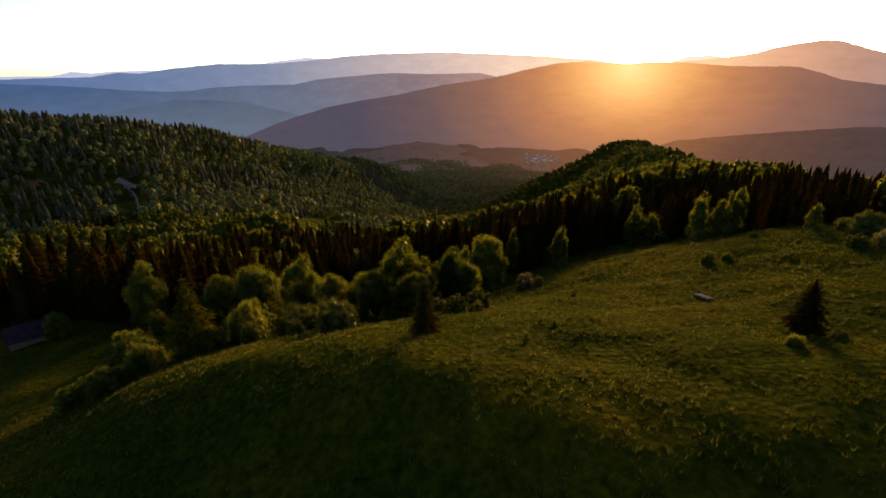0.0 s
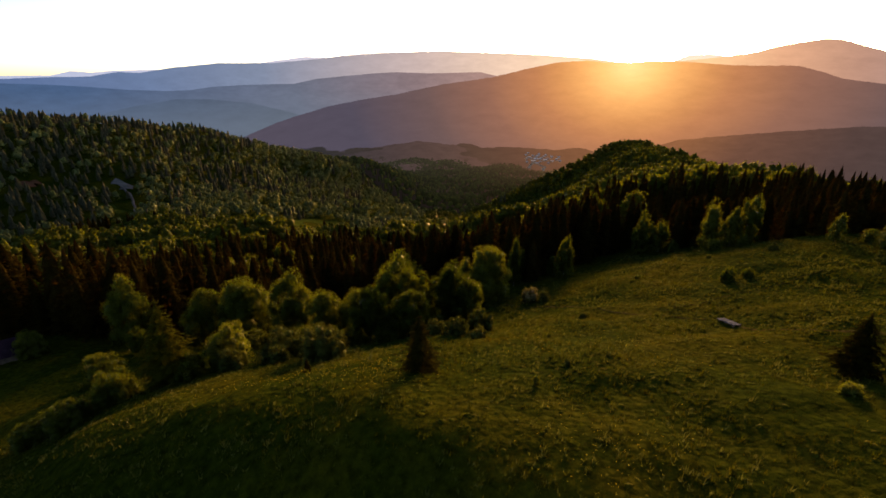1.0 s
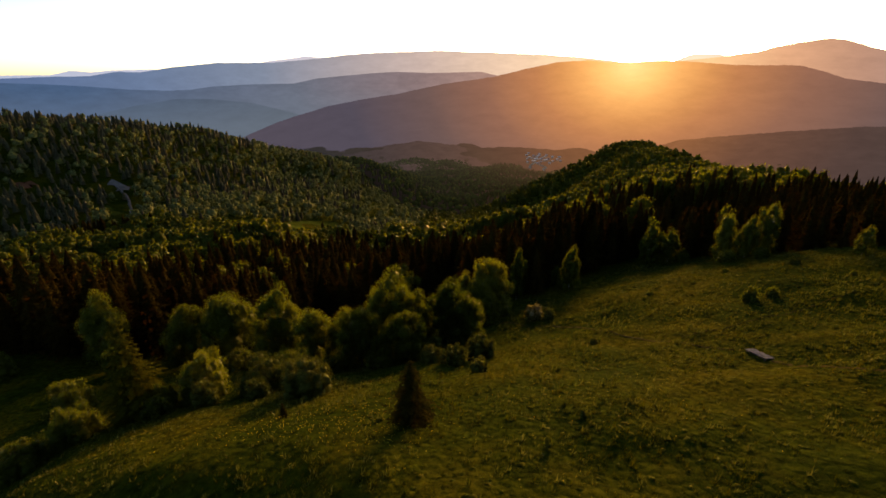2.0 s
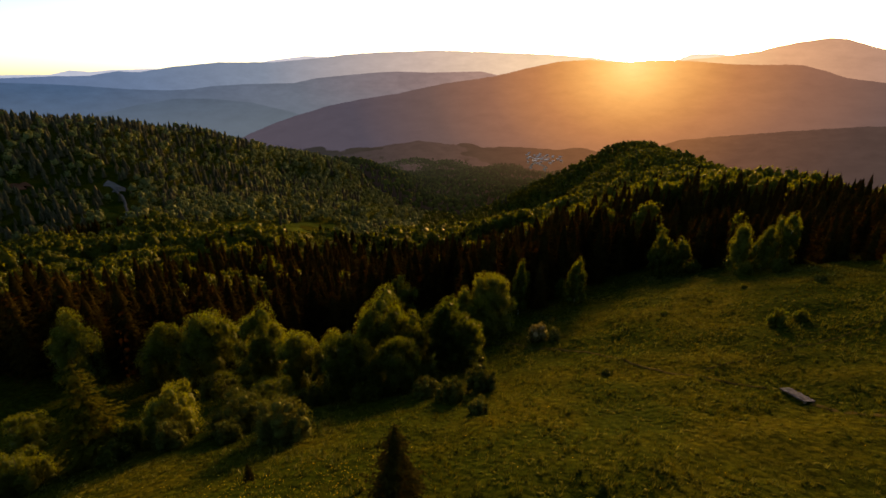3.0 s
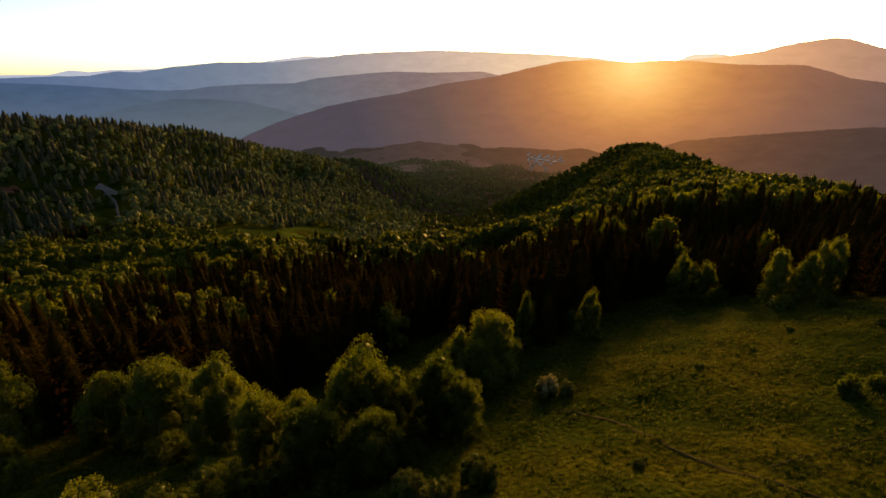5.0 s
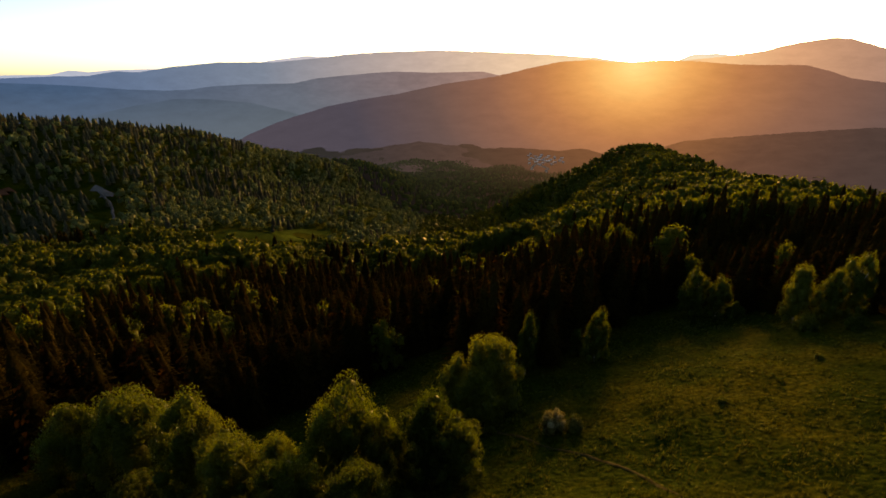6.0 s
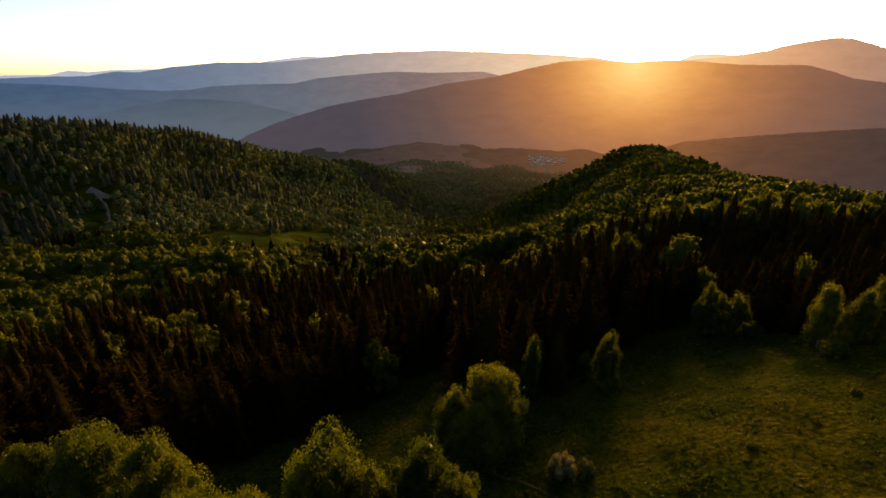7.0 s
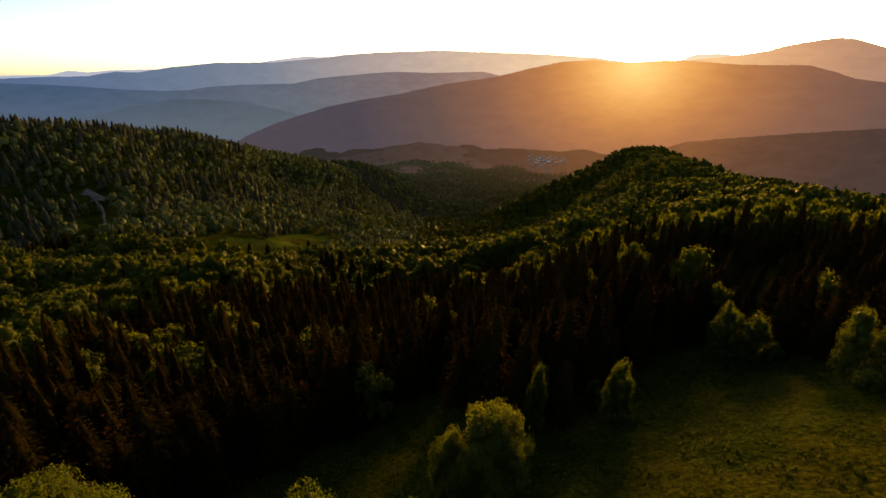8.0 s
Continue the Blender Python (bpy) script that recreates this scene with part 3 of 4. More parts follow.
def inner_mass(rng, lobes, scale=0.68, subdivisions=1):
    out = []
    for c, r in lobes:
        bm = bmesh.new()
        bmesh.ops.create_icosphere(bm, subdivisions=subdivisions, radius=1)
        v = np.array([q.co[:] for q in bm.verts]) * rng.uniform(0.55, 1.25, (len(bm.verts), 1)) * r * scale + c
        f = [[q.index for q in face.verts] for face in bm.faces]
        bm.free()
        out.append((v, f))
    return joined(out)


def limbs(rng, lobes, low, thick=0.022):
    pieces = [tube([(0, 0, -0.03), (0.005, 0.004, low), (-0.008, 0.01, 0.5), (0, 0, 0.8)], [thick * 1.5, thick, thick * 0.6, thick * 0.15], 7)]
    for c, r in lobes[:9]:
        h = low * rng.uniform(0.8, 1.4)
        mid = (c[0] * 0.45, c[1] * 0.45, h + (c[2] - h) * 0.6)
        pieces.append(tube([(0, 0, h), mid, tuple(c)], [thick * 0.55, thick * 0.35, thick * 0.12], 5))
    return joined(pieces)


def tree_parts(name, seed, kind, height, width):
    """The trunk and crown meshes of one tree kind at its real size."""
    rng = np.random.default_rng(seed)
    if kind == "spruce":
        cv, cf = spruce_sprays(rng, 21, 21, 0.5, 9, 0.02, 0.4, 0.72, 0.62)
        tv, tf = tube([(0, 0, -0.03), (0, 0, 0.3), (0, 0, 0.96)], [0.018, 0.013, 0.002], 7)
        mats = (BARK, YOUNG_NEEDLES)
    elif kind == "wood_spruce":
        cv, cf = spruce_sprays(rng, 22, 13, 0.5, 5)
        tv, tf = tube([(0, 0, -0.03), (0, 0, 0.3), (0, 0, 0.96)], [0.016, 0.012, 0.002], 6)
        mats = (BARK, NEEDLES)
    else:
        low, slim, count, size, rise = {"broadleaf": (0.02, 1.0, 17500, 0.0114, 0.25), "bush": (0.0, 1.05, 10000, 0.0131, 0.7), "birch": (0.04, 0.9, 9500, 0.0112, 0.2)}[kind]
        part_size = min(1.0, max(0.16, math.sqrt(width * height) / 9.0))
        count, size = int(count * part_size), size / math.sqrt(part_size)
        lobes = bush_shape(rng) if kind == "bush" else crown_shape(rng, 30, slim, low - 0.03)
        cv, cf = joined([leafy(rng, lobes, count, size, 0.7, rise, 0.65), inner_mass(rng, lobes)])
        tv, tf = limbs(rng, lobes, max(low, 0.06), 0.02 if kind != "birch" else 0.014)
        mats = (BIRCH_BARK if kind == "birch" else BARK, EDGE_LEAVES)
    scale = np.array([width, width, height])
    return mesh_of(name + "_trunk", tv * scale, tf, mats[0], True), mesh_of(name + "_crown", cv * scale, cf, mats[1])


def tree(name, meshes, label, category, group=""):
    root = new(name)
    root.empty_display_size = 0.5
    child("trunk", meshes[0], root)
    child("crown", meshes[1], root)
    return tagged(root, label, category, group)


def stand(x, y, sink=0.0, turn=0.0, scale=(1, 1, 1)):
    return Matrix.LocRotScale((x, y, float(ground(x, y)) - sink), Euler((0, 0, turn)), Vector(scale))


def plant(rows):
    """Trees and bushes one by one. name, kind, x, y, height, width, seed, material, label"""
    for name, kind, x, y, h, w, seed, mat, label in rows:
        meshes = tree_parts(name, seed, kind, h, w)
        if mat and mat is not LEAVES:
            meshes[1].materials[0] = mat
        root = tree(name, meshes, label, "bush" if name in ("bush", "shrub") else "tree")
        root.matrix_basis = stand(x, y, 0.1 + (0.12 * h if kind == "bush" else 0.0), random.random() * 6.28)


# spruces and bushes at the lower meadow edge
plant([
    ("spruce", "spruce", -2.5, 58.0, 7.8, 5.4, 11, None, "small dark spruce standing alone in the meadow"),
    ("spruce", "spruce", 46.9, 54.6, 7.6, 6.0, 12, None, "broad young spruce on the upper meadow"),
    ("larch", "spruce", -47.8, 79.8, 16.4, 10.5, 13, LARCH, "tall feathery yellow-green larch above the hut glade"),
    ("sapling", "spruce", -18.0, 63.3, 2.4, 1.4, 14, None, "spruce sapling in the grass"),
    ("bush", "bush", -19.2, 76.0, 8.8, 7.6, 21, GREY_LEAVES, "rounded grey-green bush at the meadow edge"),
    ("bush", "bush", -28.6, 84.0, 8.9, 9.4, 22, GREY_LEAVES, "spreading grey-green bush at the meadow edge"),
    ("bush", "bush", -39.3, 85.0, 12.0, 9.4, 23, LEAVES, "spiky light green bush at the meadow edge"),
    ("bush", "bush", -45.0, 81.0, 6.5, 5.6, 61, LEAVES, "yellow-green bush beside a tall larch"),
    ("bush", "bush", -36.5, 79.6, 6.0, 5.4, 62, GREY_LEAVES, "low pale bush at the meadow edge"),
    ("bush", "bush", -27.4, 77.6, 4.4, 4.0, 63, GREY_LEAVES, "low pale bush at the meadow edge"),
    ("bush", "bush", -43.0, 77.0, 4.0, 5.0, 64, LEAVES, "low green bush at the meadow edge"),
    ("bush", "bush", -27.5, 94.0, 8.0, 9.5, 65, LEAVES, "dark spreading bush below the trees"),
    ("bush", "bush", -57.0, 76.5, 7.0, 7.4, 24, LEAVES, "leafy green bush on the slope"),
    ("bush", "bush", -61.5, 72.5, 5.4, 7.0, 25, LEAVES, "low green bush on the slope"),
    ("bush", "bush", -58.0, 69.0, 6.0, 7.6, 91, LEAVES, "yellow-green bush below the knoll"),
    ("bush", "bush", -54.5, 75.0, 8.5, 7.0, 92, LEAVES, "yellow-green bush below a tall larch"),
    ("bush", "bush", -64.0, 68.5, 4.6, 6.4, 93, LEAVES, "low green bush in the grass of the hollow"),
    ("bush", "bush", -68.5, 91.0, 9.0, 8.6, 26, LEAVES, "low green bush on the slope"),
])
# bushes of the glade and the broadleaf clump
plant([
    ("bush", "bush", -29.5, 111.0, 6.0, 9.0, 101, LEAVES, "dark undergrowth below the broadleaf trees"),
    ("bush", "bush", -18.5, 100.5, 5.6, 7.6, 102, LEAVES, "dark undergrowth below the broadleaf trees"),
    ("bush", "bush", -36.5, 109.0, 5.0, 8.4, 103, LEAVES, "dark undergrowth below the broadleaf trees"),
    ("bush", "bush", -11.0, 94.5, 5.4, 7.2, 104, LEAVES, "leafy undergrowth below the broadleaf trees"),
    ("bush", "bush", -47.5, 113.0, 6.0, 9.6, 105, LEAVES, "dark undergrowth at the forest edge"),
    ("bush", "bush", -2.5, 98.5, 5.0, 7.0, 106, LEAVES, "leafy undergrowth below the broadleaf trees"),
    ("bush", "bush", -21.5, 94.5, 4.6, 6.6, 107, LEAVES, "leafy undergrowth below the broadleaf trees"),
    ("bush", "bush", -74.0, 110.0, 9.0, 5.0, 66, LEAVES, "upright bush in the dark glade"),
    ("bush", "bush", -67.0, 105.0, 8.0, 4.4, 67, LEAVES, "small bush in the dark glade"),
    ("bush", "bush", 6.3, 78.0, 3.5, 3.1, 27, GREY_LEAVES, "small round pale bush in the grass"),
    ("bush", "bush", 7.6, 90.0, 6.0, 5.4, 28, GREY_LEAVES, "rounded pale green bush beside the trees"),
    ("bush", "bush", 2.5, 85.0, 5.0, 4.6, 29, GREY_LEAVES, "rounded pale green bush beside the trees"),
    ("bush", "bush", -1.0, 89.0, 5.0, 4.8, 30, GREY_LEAVES, "greyish bush beside the trees"),
    ("broadleaf_tree", "broadleaf", -52.7, 122.5, 21.4, 17.5, 31, LEAVES, "wide domed broadleaf tree at the forest edge"),
    ("broadleaf_tree", "broadleaf", -63.5, 122.0, 17.5, 13.0, 68, LEAVES, "shaded broadleaf tree beside a wider one"),
    ("broadleaf_tree", "broadleaf", -37.6, 115.5, 20.0, 14.0, 32, LEAVES, "domed broadleaf tree at the forest edge"),
    ("broadleaf_tree", "broadleaf", -26.8, 107.0, 14.8, 12.0, 33, LEAVES, "low yellow-green broadleaf tree"),
    ("broadleaf_tree", "broadleaf", -20.2, 107.0, 13.6, 9.0, 69, LEAVES, "low yellow-green broadleaf tree"),
    ("broadleaf_tree", "broadleaf", -11.5, 108.5, 20.0, 12.5, 34, LEAVES, "tall yellow-green broadleaf tree in a clump"),
    ("broadleaf_tree", "broadleaf", -5.2, 108.0, 15.2, 9.6, 35, LEAVES, "yellow-green broadleaf tree in a clump"),
    ("broadleaf_tree", "broadleaf", -15.4, 98.5, 14.4, 10.4, 36, LEAVES, "leafy broadleaf tree in a clump"),
    ("broadleaf_tree", "broadleaf", -7.0, 97.0, 12.6, 10.0, 70, LEAVES, "leafy broadleaf tree in a clump"),
])
# broadleaf clump on the meadow edge
plant([
    ("broadleaf_tree", "broadleaf", 1.5, 109.3, 16.4, 10.6, 37, LEAVES, "leafy broadleaf tree on the meadow edge"),
    ("broadleaf_tree", "broadleaf", 5.8, 106.5, 11.6, 9.0, 71, LEAVES, "low leafy tree on the meadow edge"),
    ("broadleaf_tree", "broadleaf", 13.3, 131.5, 18.2, 13.4, 38, LEAVES, "large green broadleaf tree on the meadow edge"),
    ("broadleaf_tree", "broadleaf", 10.4, 124.5, 12.6, 10.0, 39, LEAVES, "small bright green tree before a larger one"),
    ("broadleaf_tree", "broadleaf", 6.6, 130.5, 14.2, 8.4, 72, LEAVES, "yellow-green tree beside a larger one"),
    ("broadleaf_tree", "broadleaf", -82.8, 120.5, 20.0, 12.5, 40, LEAVES, "broadleaf tree at the dark forest edge"),
    ("bush", "bush", -99.4, 108.0, 8.8, 6.8, 41, LEAVES, "upright green bush beside the hut"),
    ("bush", "bush", 60.2, 100.2, 4.2, 3.3, 42, LEAVES, "dark round bush alone on the meadow"),
    ("bush", "bush", 64.8, 101.3, 2.9, 2.7, 43, LEAVES, "smaller dark bush alone on the meadow"),
    ("bush", "bush", 22.3, 118.5, 5.6, 4.6, 44, BLOSSOM, "white-blossoming bush at the meadow edge"),
    ("bush", "bush", 25.8, 118.0, 3.4, 3.6, 45, GREY_LEAVES, "thin greyish bush at the meadow edge"),
    ("broadleaf_tree", "birch", 38.6, 148.0, 14.6, 7.8, 46, LEAVES, "pale leafy tree before the spruces"),
    ("broadleaf_tree", "birch", 36.2, 154.0, 8.0, 4.6, 47, LEAVES, "young pale tree before the spruces"),
    ("broadleaf_tree", "birch", 72.2, 172.0, 15.4, 8.6, 48, LEAVES, "pale leafy tree at the forest edge"),
    ("broadleaf_tree", "birch", 77.0, 168.0, 12.6, 7.6, 49, LEAVES, "bright green tree at the forest edge"),
])
# forest edge and upper meadow
plant([
    ("bush", "bush", 80.5, 166.0, 5.4, 5.4, 50, LEAVES, "rounded bush at the forest edge"),
    ("birch_tree", "birch", 85.4, 152.5, 16.0, 8.6, 51, LEAVES, "birch with a pale trunk at the forest edge"),
    ("birch_tree", "birch", 90.5, 150.0, 13.0, 7.4, 52, LEAVES, "birch with a pale trunk at the forest edge"),
    ("birch_tree", "birch", 96.0, 150.5, 16.2, 8.4, 53, LEAVES, "tall birch at the forest edge"),
    ("bush", "bush", 82.0, 144.0, 5.0, 5.4, 54, LEAVES, "low bush under the birches"),
    ("bush", "bush", 88.5, 140.0, 4.6, 5.0, 73, LEAVES, "low bush under the birches"),
    ("birch_tree", "birch", 98.8, 121.7, 7.8, 4.8, 55, LEAVES, "leaning young birch on the meadow rim"),
    ("bush", "bush", 101.6, 108.0, 8.4, 8.6, 56, GREY_LEAVES, "broad pale bush on the meadow rim"),
    ("bush", "bush", 103.0, 116.5, 4.4, 4.6, 57, LEAVES, "low bush on the meadow rim"),
    ("bush", "bush", 90.5, 98.0, 4.2, 5.0, 58, GREY_LEAVES, "low pale bush on the upper meadow"),
    ("bush", "bush", 94.0, 95.5, 5.0, 4.6, 59, BLOSSOM, "thin white-blossoming bush on the upper meadow"),
    ("shrub", "bush", 48.2, 116.0, 1.1, 1.9, 80, LEAVES, "small dark shrub in the meadow grass"),
    ("shrub", "bush", 70.9, 126.6, 1.2, 1.9, 81, LEAVES, "small dark shrub in the meadow grass"),
    ("shrub", "bush", 84.7, 107.1, 1.5, 1.6, 82, LEAVES, "small dark shrub in the meadow grass"),
    ("shrub", "bush", 82.4, 96.3, 1.5, 1.7, 83, LEAVES, "small dark shrub in the meadow grass"),
])
# shrubs in the meadow
plant([
    ("shrub", "bush", 83.3, 121.0, 2.6, 2.7, 84, GREY_LEAVES, "pale round shrub on the upper meadow"),
    ("shrub", "bush", 15.1, 57.3, 1.0, 0.9, 85, GREY_LEAVES, "low pale shrub in the meadow grass"),
    ("shrub", "bush", 27.4, 90.5, 1.6, 1.7, 86, GREY_LEAVES, "small light green shrub in the meadow grass"),
    ("shrub", "bush", 48.0, 50.4, 1.7, 2.4, 87, GREY_LEAVES, "low pale shrub beside a young spruce"),
    ("broadleaf_tree", "birch", 22.6, 146.5, 17.2, 5.4, 97, LEAVES, "slim sunlit tree rising among the spruces"),
    ("broadleaf_tree", "birch", 26.0, 158.0, 13.0, 5.0, 88, LEAVES, "slim pale tree among the spruces"),
    ("broadleaf_tree", "broadleaf", 74.0, 232.5, 19.5, 14.0, 94, LEAVES, "domed broadleaf tree standing among spruces"),
    ("broadleaf_tree", "broadleaf", 121.0, 264.0, 18.0, 17.0, 95, LEAVES, "sunlit broadleaf tree rising from the spruces"),
    ("broadleaf_tree", "broadleaf", 131.0, 277.0, 16.5, 15.0, 96, LEAVES, "sunlit broadleaf tree rising from the spruces"),
    ("sapling", "birch", 10.4, 52.1, 1.3, 1.0, 89, LEAVES, "thin birch sapling in the meadow"),
    ("bush", "bush", 41.0, 48.4, 2.0, 2.4, 60, LEAVES, "low tangled shrub in the meadow"),
])


# ---- woods ----
EDGE = ((-400, 112), (-130, 114), (-95, 118), (-70, 129), (-45, 139), (-19, 158), (-5, 168), (4, 174), (12, 160), (20, 147), (25, 143), (33, 152), (45, 164), (66, 181), (80, 175), (88, 160), (97, 152), (106, 134), (118, 122), (150, 108), (260, 90), (500, 65))


def beyond_edge(x, y):
    """Metres past the edge of the meadow, into the woods."""
    return y - np.interp(x, [e[0] for e in EDGE], [e[1] for e in EDGE])


CLEARINGS = ((-205, 562, 75, 50), (-165, 640, 40, 68), (-145, 905, 55, 38), (-478, 702, 26, 20), (-458, 684, 15, 20), (-434, 655, 15, 24), (-430, 616, 28, 20), (-405, 598, 18, 18), (-100, 110, 26, 12), (-558, 648, 18, 16))


def open_land(x, y):
    out = np.zeros(np.shape(x), bool)
    for cx, cy, rx, ry in CLEARINGS:
        out |= ((x - cx) / rx) ** 2 + ((y - cy) / ry) ** 2 < 1 + 0.5 * fractal(x / 25, y / 25, 2, 4.0)
    return out


def planted(rng, x0, x1, y0, y1, step, keep):
    x, y = np.meshgrid(np.arange(x0, x1, step), np.arange(y0, y1, step))
    x = (x + rng.uniform(-0.45, 0.45, x.shape) * step).ravel()
    y = (y + rng.uniform(-0.45, 0.45, y.shape) * step).ravel()
    k = keep(x, y)
    return x[k], y[k]


def in_reach(x, y):
    return np.abs(x) < 1.0 * y + 70


def woods(name, templates, mat, x, y, heights, widths, rng, label, category="woods", level=ground):
    """One joined wood: turned and scaled copies of a few tree shapes."""
    z = level(x, y)
    turn = rng.random(len(x)) * 6.283
    which = rng.integers(0, len(templates), len(x))
    vs, fs, n = [], [], 0
    for k, (tv, tf) in enumerate(templates):
        sel = np.where(which == k)[0]
        if not len(sel):
            continue
        c, s = np.cos(turn[sel])[:, None], np.sin(turn[sel])[:, None]
        w, h = widths[sel][:, None], heights[sel][:, None]
        px = (tv[:, 0] * c - tv[:, 1] * s) * w + x[sel][:, None]
        py = (tv[:, 0] * s + tv[:, 1] * c) * w + y[sel][:, None]
        pz = tv[:, 2] * h + z[sel][:, None]
        vs.append(np.stack([px, py, pz], -1).reshape(-1, 3))
        fs.append((tf[None] + (np.arange(len(sel)) * len(tv))[:, None, None] + n).reshape(-1, 3))
        n += len(sel) * len(tv)
    return tagged(new(name, mesh_of(name, np.concatenate(vs), np.concatenate(fs), mat)), label, category, kind="stuff")


rng = np.random.default_rng(5)
MID_SPRUCE = [spruce_sprays(rng, 15, 10, 0.5, 3) for _ in range(4)]
FAR_SPRUCE = [spruce_far(rng, 6, 7, 0.5) for _ in range(5)]


def lump(rng, centre, radius, subdivisions=2, rough=0.34):
    """A leafy mass with a broken surface."""
    bm = bmesh.new()
    bmesh.ops.create_icosphere(bm, subdivisions=subdivisions, radius=1)
    v = np.array([q.co[:] for q in bm.verts])
    f = np.array([[q.index for q in face.verts] for face in bm.faces])
    bm.free()
    f = f[v[f].mean(1)[:, 2] > -0.45]
    v = v * (1 + rng.uniform(-rough, rough, (len(v), 1)))
    return v * radius + centre, f


def mid_broadleaf(rng):
    """A domed crown of many leafy lobes round a dark core."""
    lobes = crown_shape(rng, 16, 1.0, 0.0)
    return joined([lump(rng, c, r * 0.84, 1, 0.2) for c, r in lobes] + [leafy(rng, lobes, 480, 0.031, 0.84, 0.05, 0.28)])


def far_broadleaf(rng):
    """A rounded crown with a broken, leafy surface."""
    lobes = crown_shape(rng, 9, 1.05, 0.0)
    return joined([lump(rng, c, r * 0.84, 1, 0.2) for c, r in lobes[:5] + lobes[-2:-1]] + [leafy(rng, lobes, 85, 0.058, 0.84, 0.05, 0.28)])


MID_BROAD = [mid_broadleaf(rng) for _ in range(5)]
EDGE_BROAD = []
for _ in range(5):
    lobes = crown_shape(rng, 14, 0.95, 0.05)
    EDGE_BROAD.append(joined([leafy(rng, lobes, 950, 0.028, 0.76, 0.1, 0.4)] + [lump(rng, c, r * 0.72, 1, 0.3) for c, r in lobes]))
FAR_BROAD = [far_broadleaf(rng) for _ in range(6)]


def broadleaf_share(x, y):
    """How much of the wood is broadleaf."""
    d = beyond_edge(x, y)
    belt = np.interp(x, (-200, -150, -125, -90, -30, 40, 80), (20, 35, 95, 180, 185, 105, 75))
    share = np.clip((d - belt) / 40, 0.05, 0.95)
    share = np.where((x > 60) & (d < 130), 0.17, share)
    share = np.where((y > 420) & (x > -60), 1.1, share)
    left = (x < -150) & (y > 520)
    share = np.where(left, np.clip(0.58 - (relief(x, y) + 150) / 190 + fractal(x / 90, y / 90, 2, 6.0), 0.05, 0.9), share)
    return np.clip(share + 0.7 * fractal(x / 45, y / 45, 2, 2.0), 0, 1)


def shorter(x, y):
    """The trees on the rim beside the upper meadow are lower."""
    return 1 - 0.34 * np.clip((x - 60) / 40, 0, 1) * np.clip((260 - y) / 40, 0, 1)


# near belt of spruces, each a tree of its own
SPRUCE_KINDS = []
for s in range(5):
    SPRUCE_KINDS.append(tree_parts("belt_spruce", 100 + s, "wood_spruce", 24.0, 12.8))
xb, yb = planted(rng, -150, 190, 100, 330, 5.8, lambda x, y: (beyond_edge(x, y) > 2) & (beyond_edge(x, y) < 170) & in_reach(x, y) & ~open_land(x, y))
is_broad = rng.random(len(xb)) < broadleaf_share(xb, yb)
xs, ys = xb[~is_broad], yb[~is_broad]
order = np.argsort(beyond_edge(xs, ys))
xs, ys = xs[order], ys[order]
first = None
for k in range(min(300, len(xs))):
    if k < 5:
        first = tree("spruce", SPRUCE_KINDS[k], "tall dark spruce in the forest edge", "tree", "spruces along the meadow")
        roots = [first] if k == 0 else roots + [first]
        ob = first
    else:
        ob = copy_thing(roots[k % 5], Matrix())
    g = random.uniform(0.62, 1.14) * float(shorter(xs[k], ys[k]))
    ob.matrix_basis = stand(xs[k], ys[k], 0.2, random.random() * 6.28, (g * random.uniform(0.8, 1.3), g * random.uniform(0.8, 1.3), g))
m = len(xs) - 300
hs = rng.uniform(11, 26, m) * shorter(xs[300:], ys[300:])
woods("spruce_wood", MID_SPRUCE, NEEDLES, xs[300:], ys[300:], hs, hs * rng.uniform(0.42, 0.66, m), rng, "dense dark spruce wood on the slope")
xd, yd = xb[is_broad], yb[is_broad]
thin = rng.random(len(xd)) < 0.45
xd, yd = xd[thin], yd[thin]
hs = rng.uniform(12, 22, len(xd))
woods("broadleaf_wood", EDGE_BROAD, LEAVES, xd, yd, hs, hs * rng.uniform(0.55, 0.85, len(xd)), rng, "yellow-green broadleaf trees among the spruces")

# the slope down to the valley
xm, ym = planted(rng, -420, 330, 110, 560, 11.0, lambda x, y: (beyond_edge(x, y) > 3) & (y < 560) & in_reach(x, y) & ~open_land(x, y) & ~((x > -150) & (x < 190) & (y < 330) & (beyond_edge(x, y) < 170)))
is_broad = rng.random(len(xm)) < broadleaf_share(xm, ym)
k = ~is_broad
hs = rng.uniform(13, 21, k.sum())
woods("spruce_wood", FAR_SPRUCE, NEEDLES, xm[k], ym[k], hs, hs * rng.uniform(0.38, 0.54, k.sum()), rng, "dark spruces scattered down the slope")
xk, yk = xm[is_broad], ym[is_broad]
close = np.hypot(xk, yk) < 390
hs = rng.uniform(10, 17, len(xk)) + 32 * fractal(xk / 42, yk / 42, 2, 31.0)
hs = np.clip(hs, 5, 27)
ws = rng.uniform(0.75, 1.15, len(xk)) * (6 + 0.7 * hs)
woods("broadleaf_wood", MID_BROAD, LEAVES, xk[close], yk[close], hs[close], ws[close], rng, "yellow-green broadleaf wood on the slope")
woods("broadleaf_wood", FAR_BROAD, LEAVES, xk[~close], yk[~close], hs[~close], ws[~close], rng, "broadleaf wood lower on the slope")

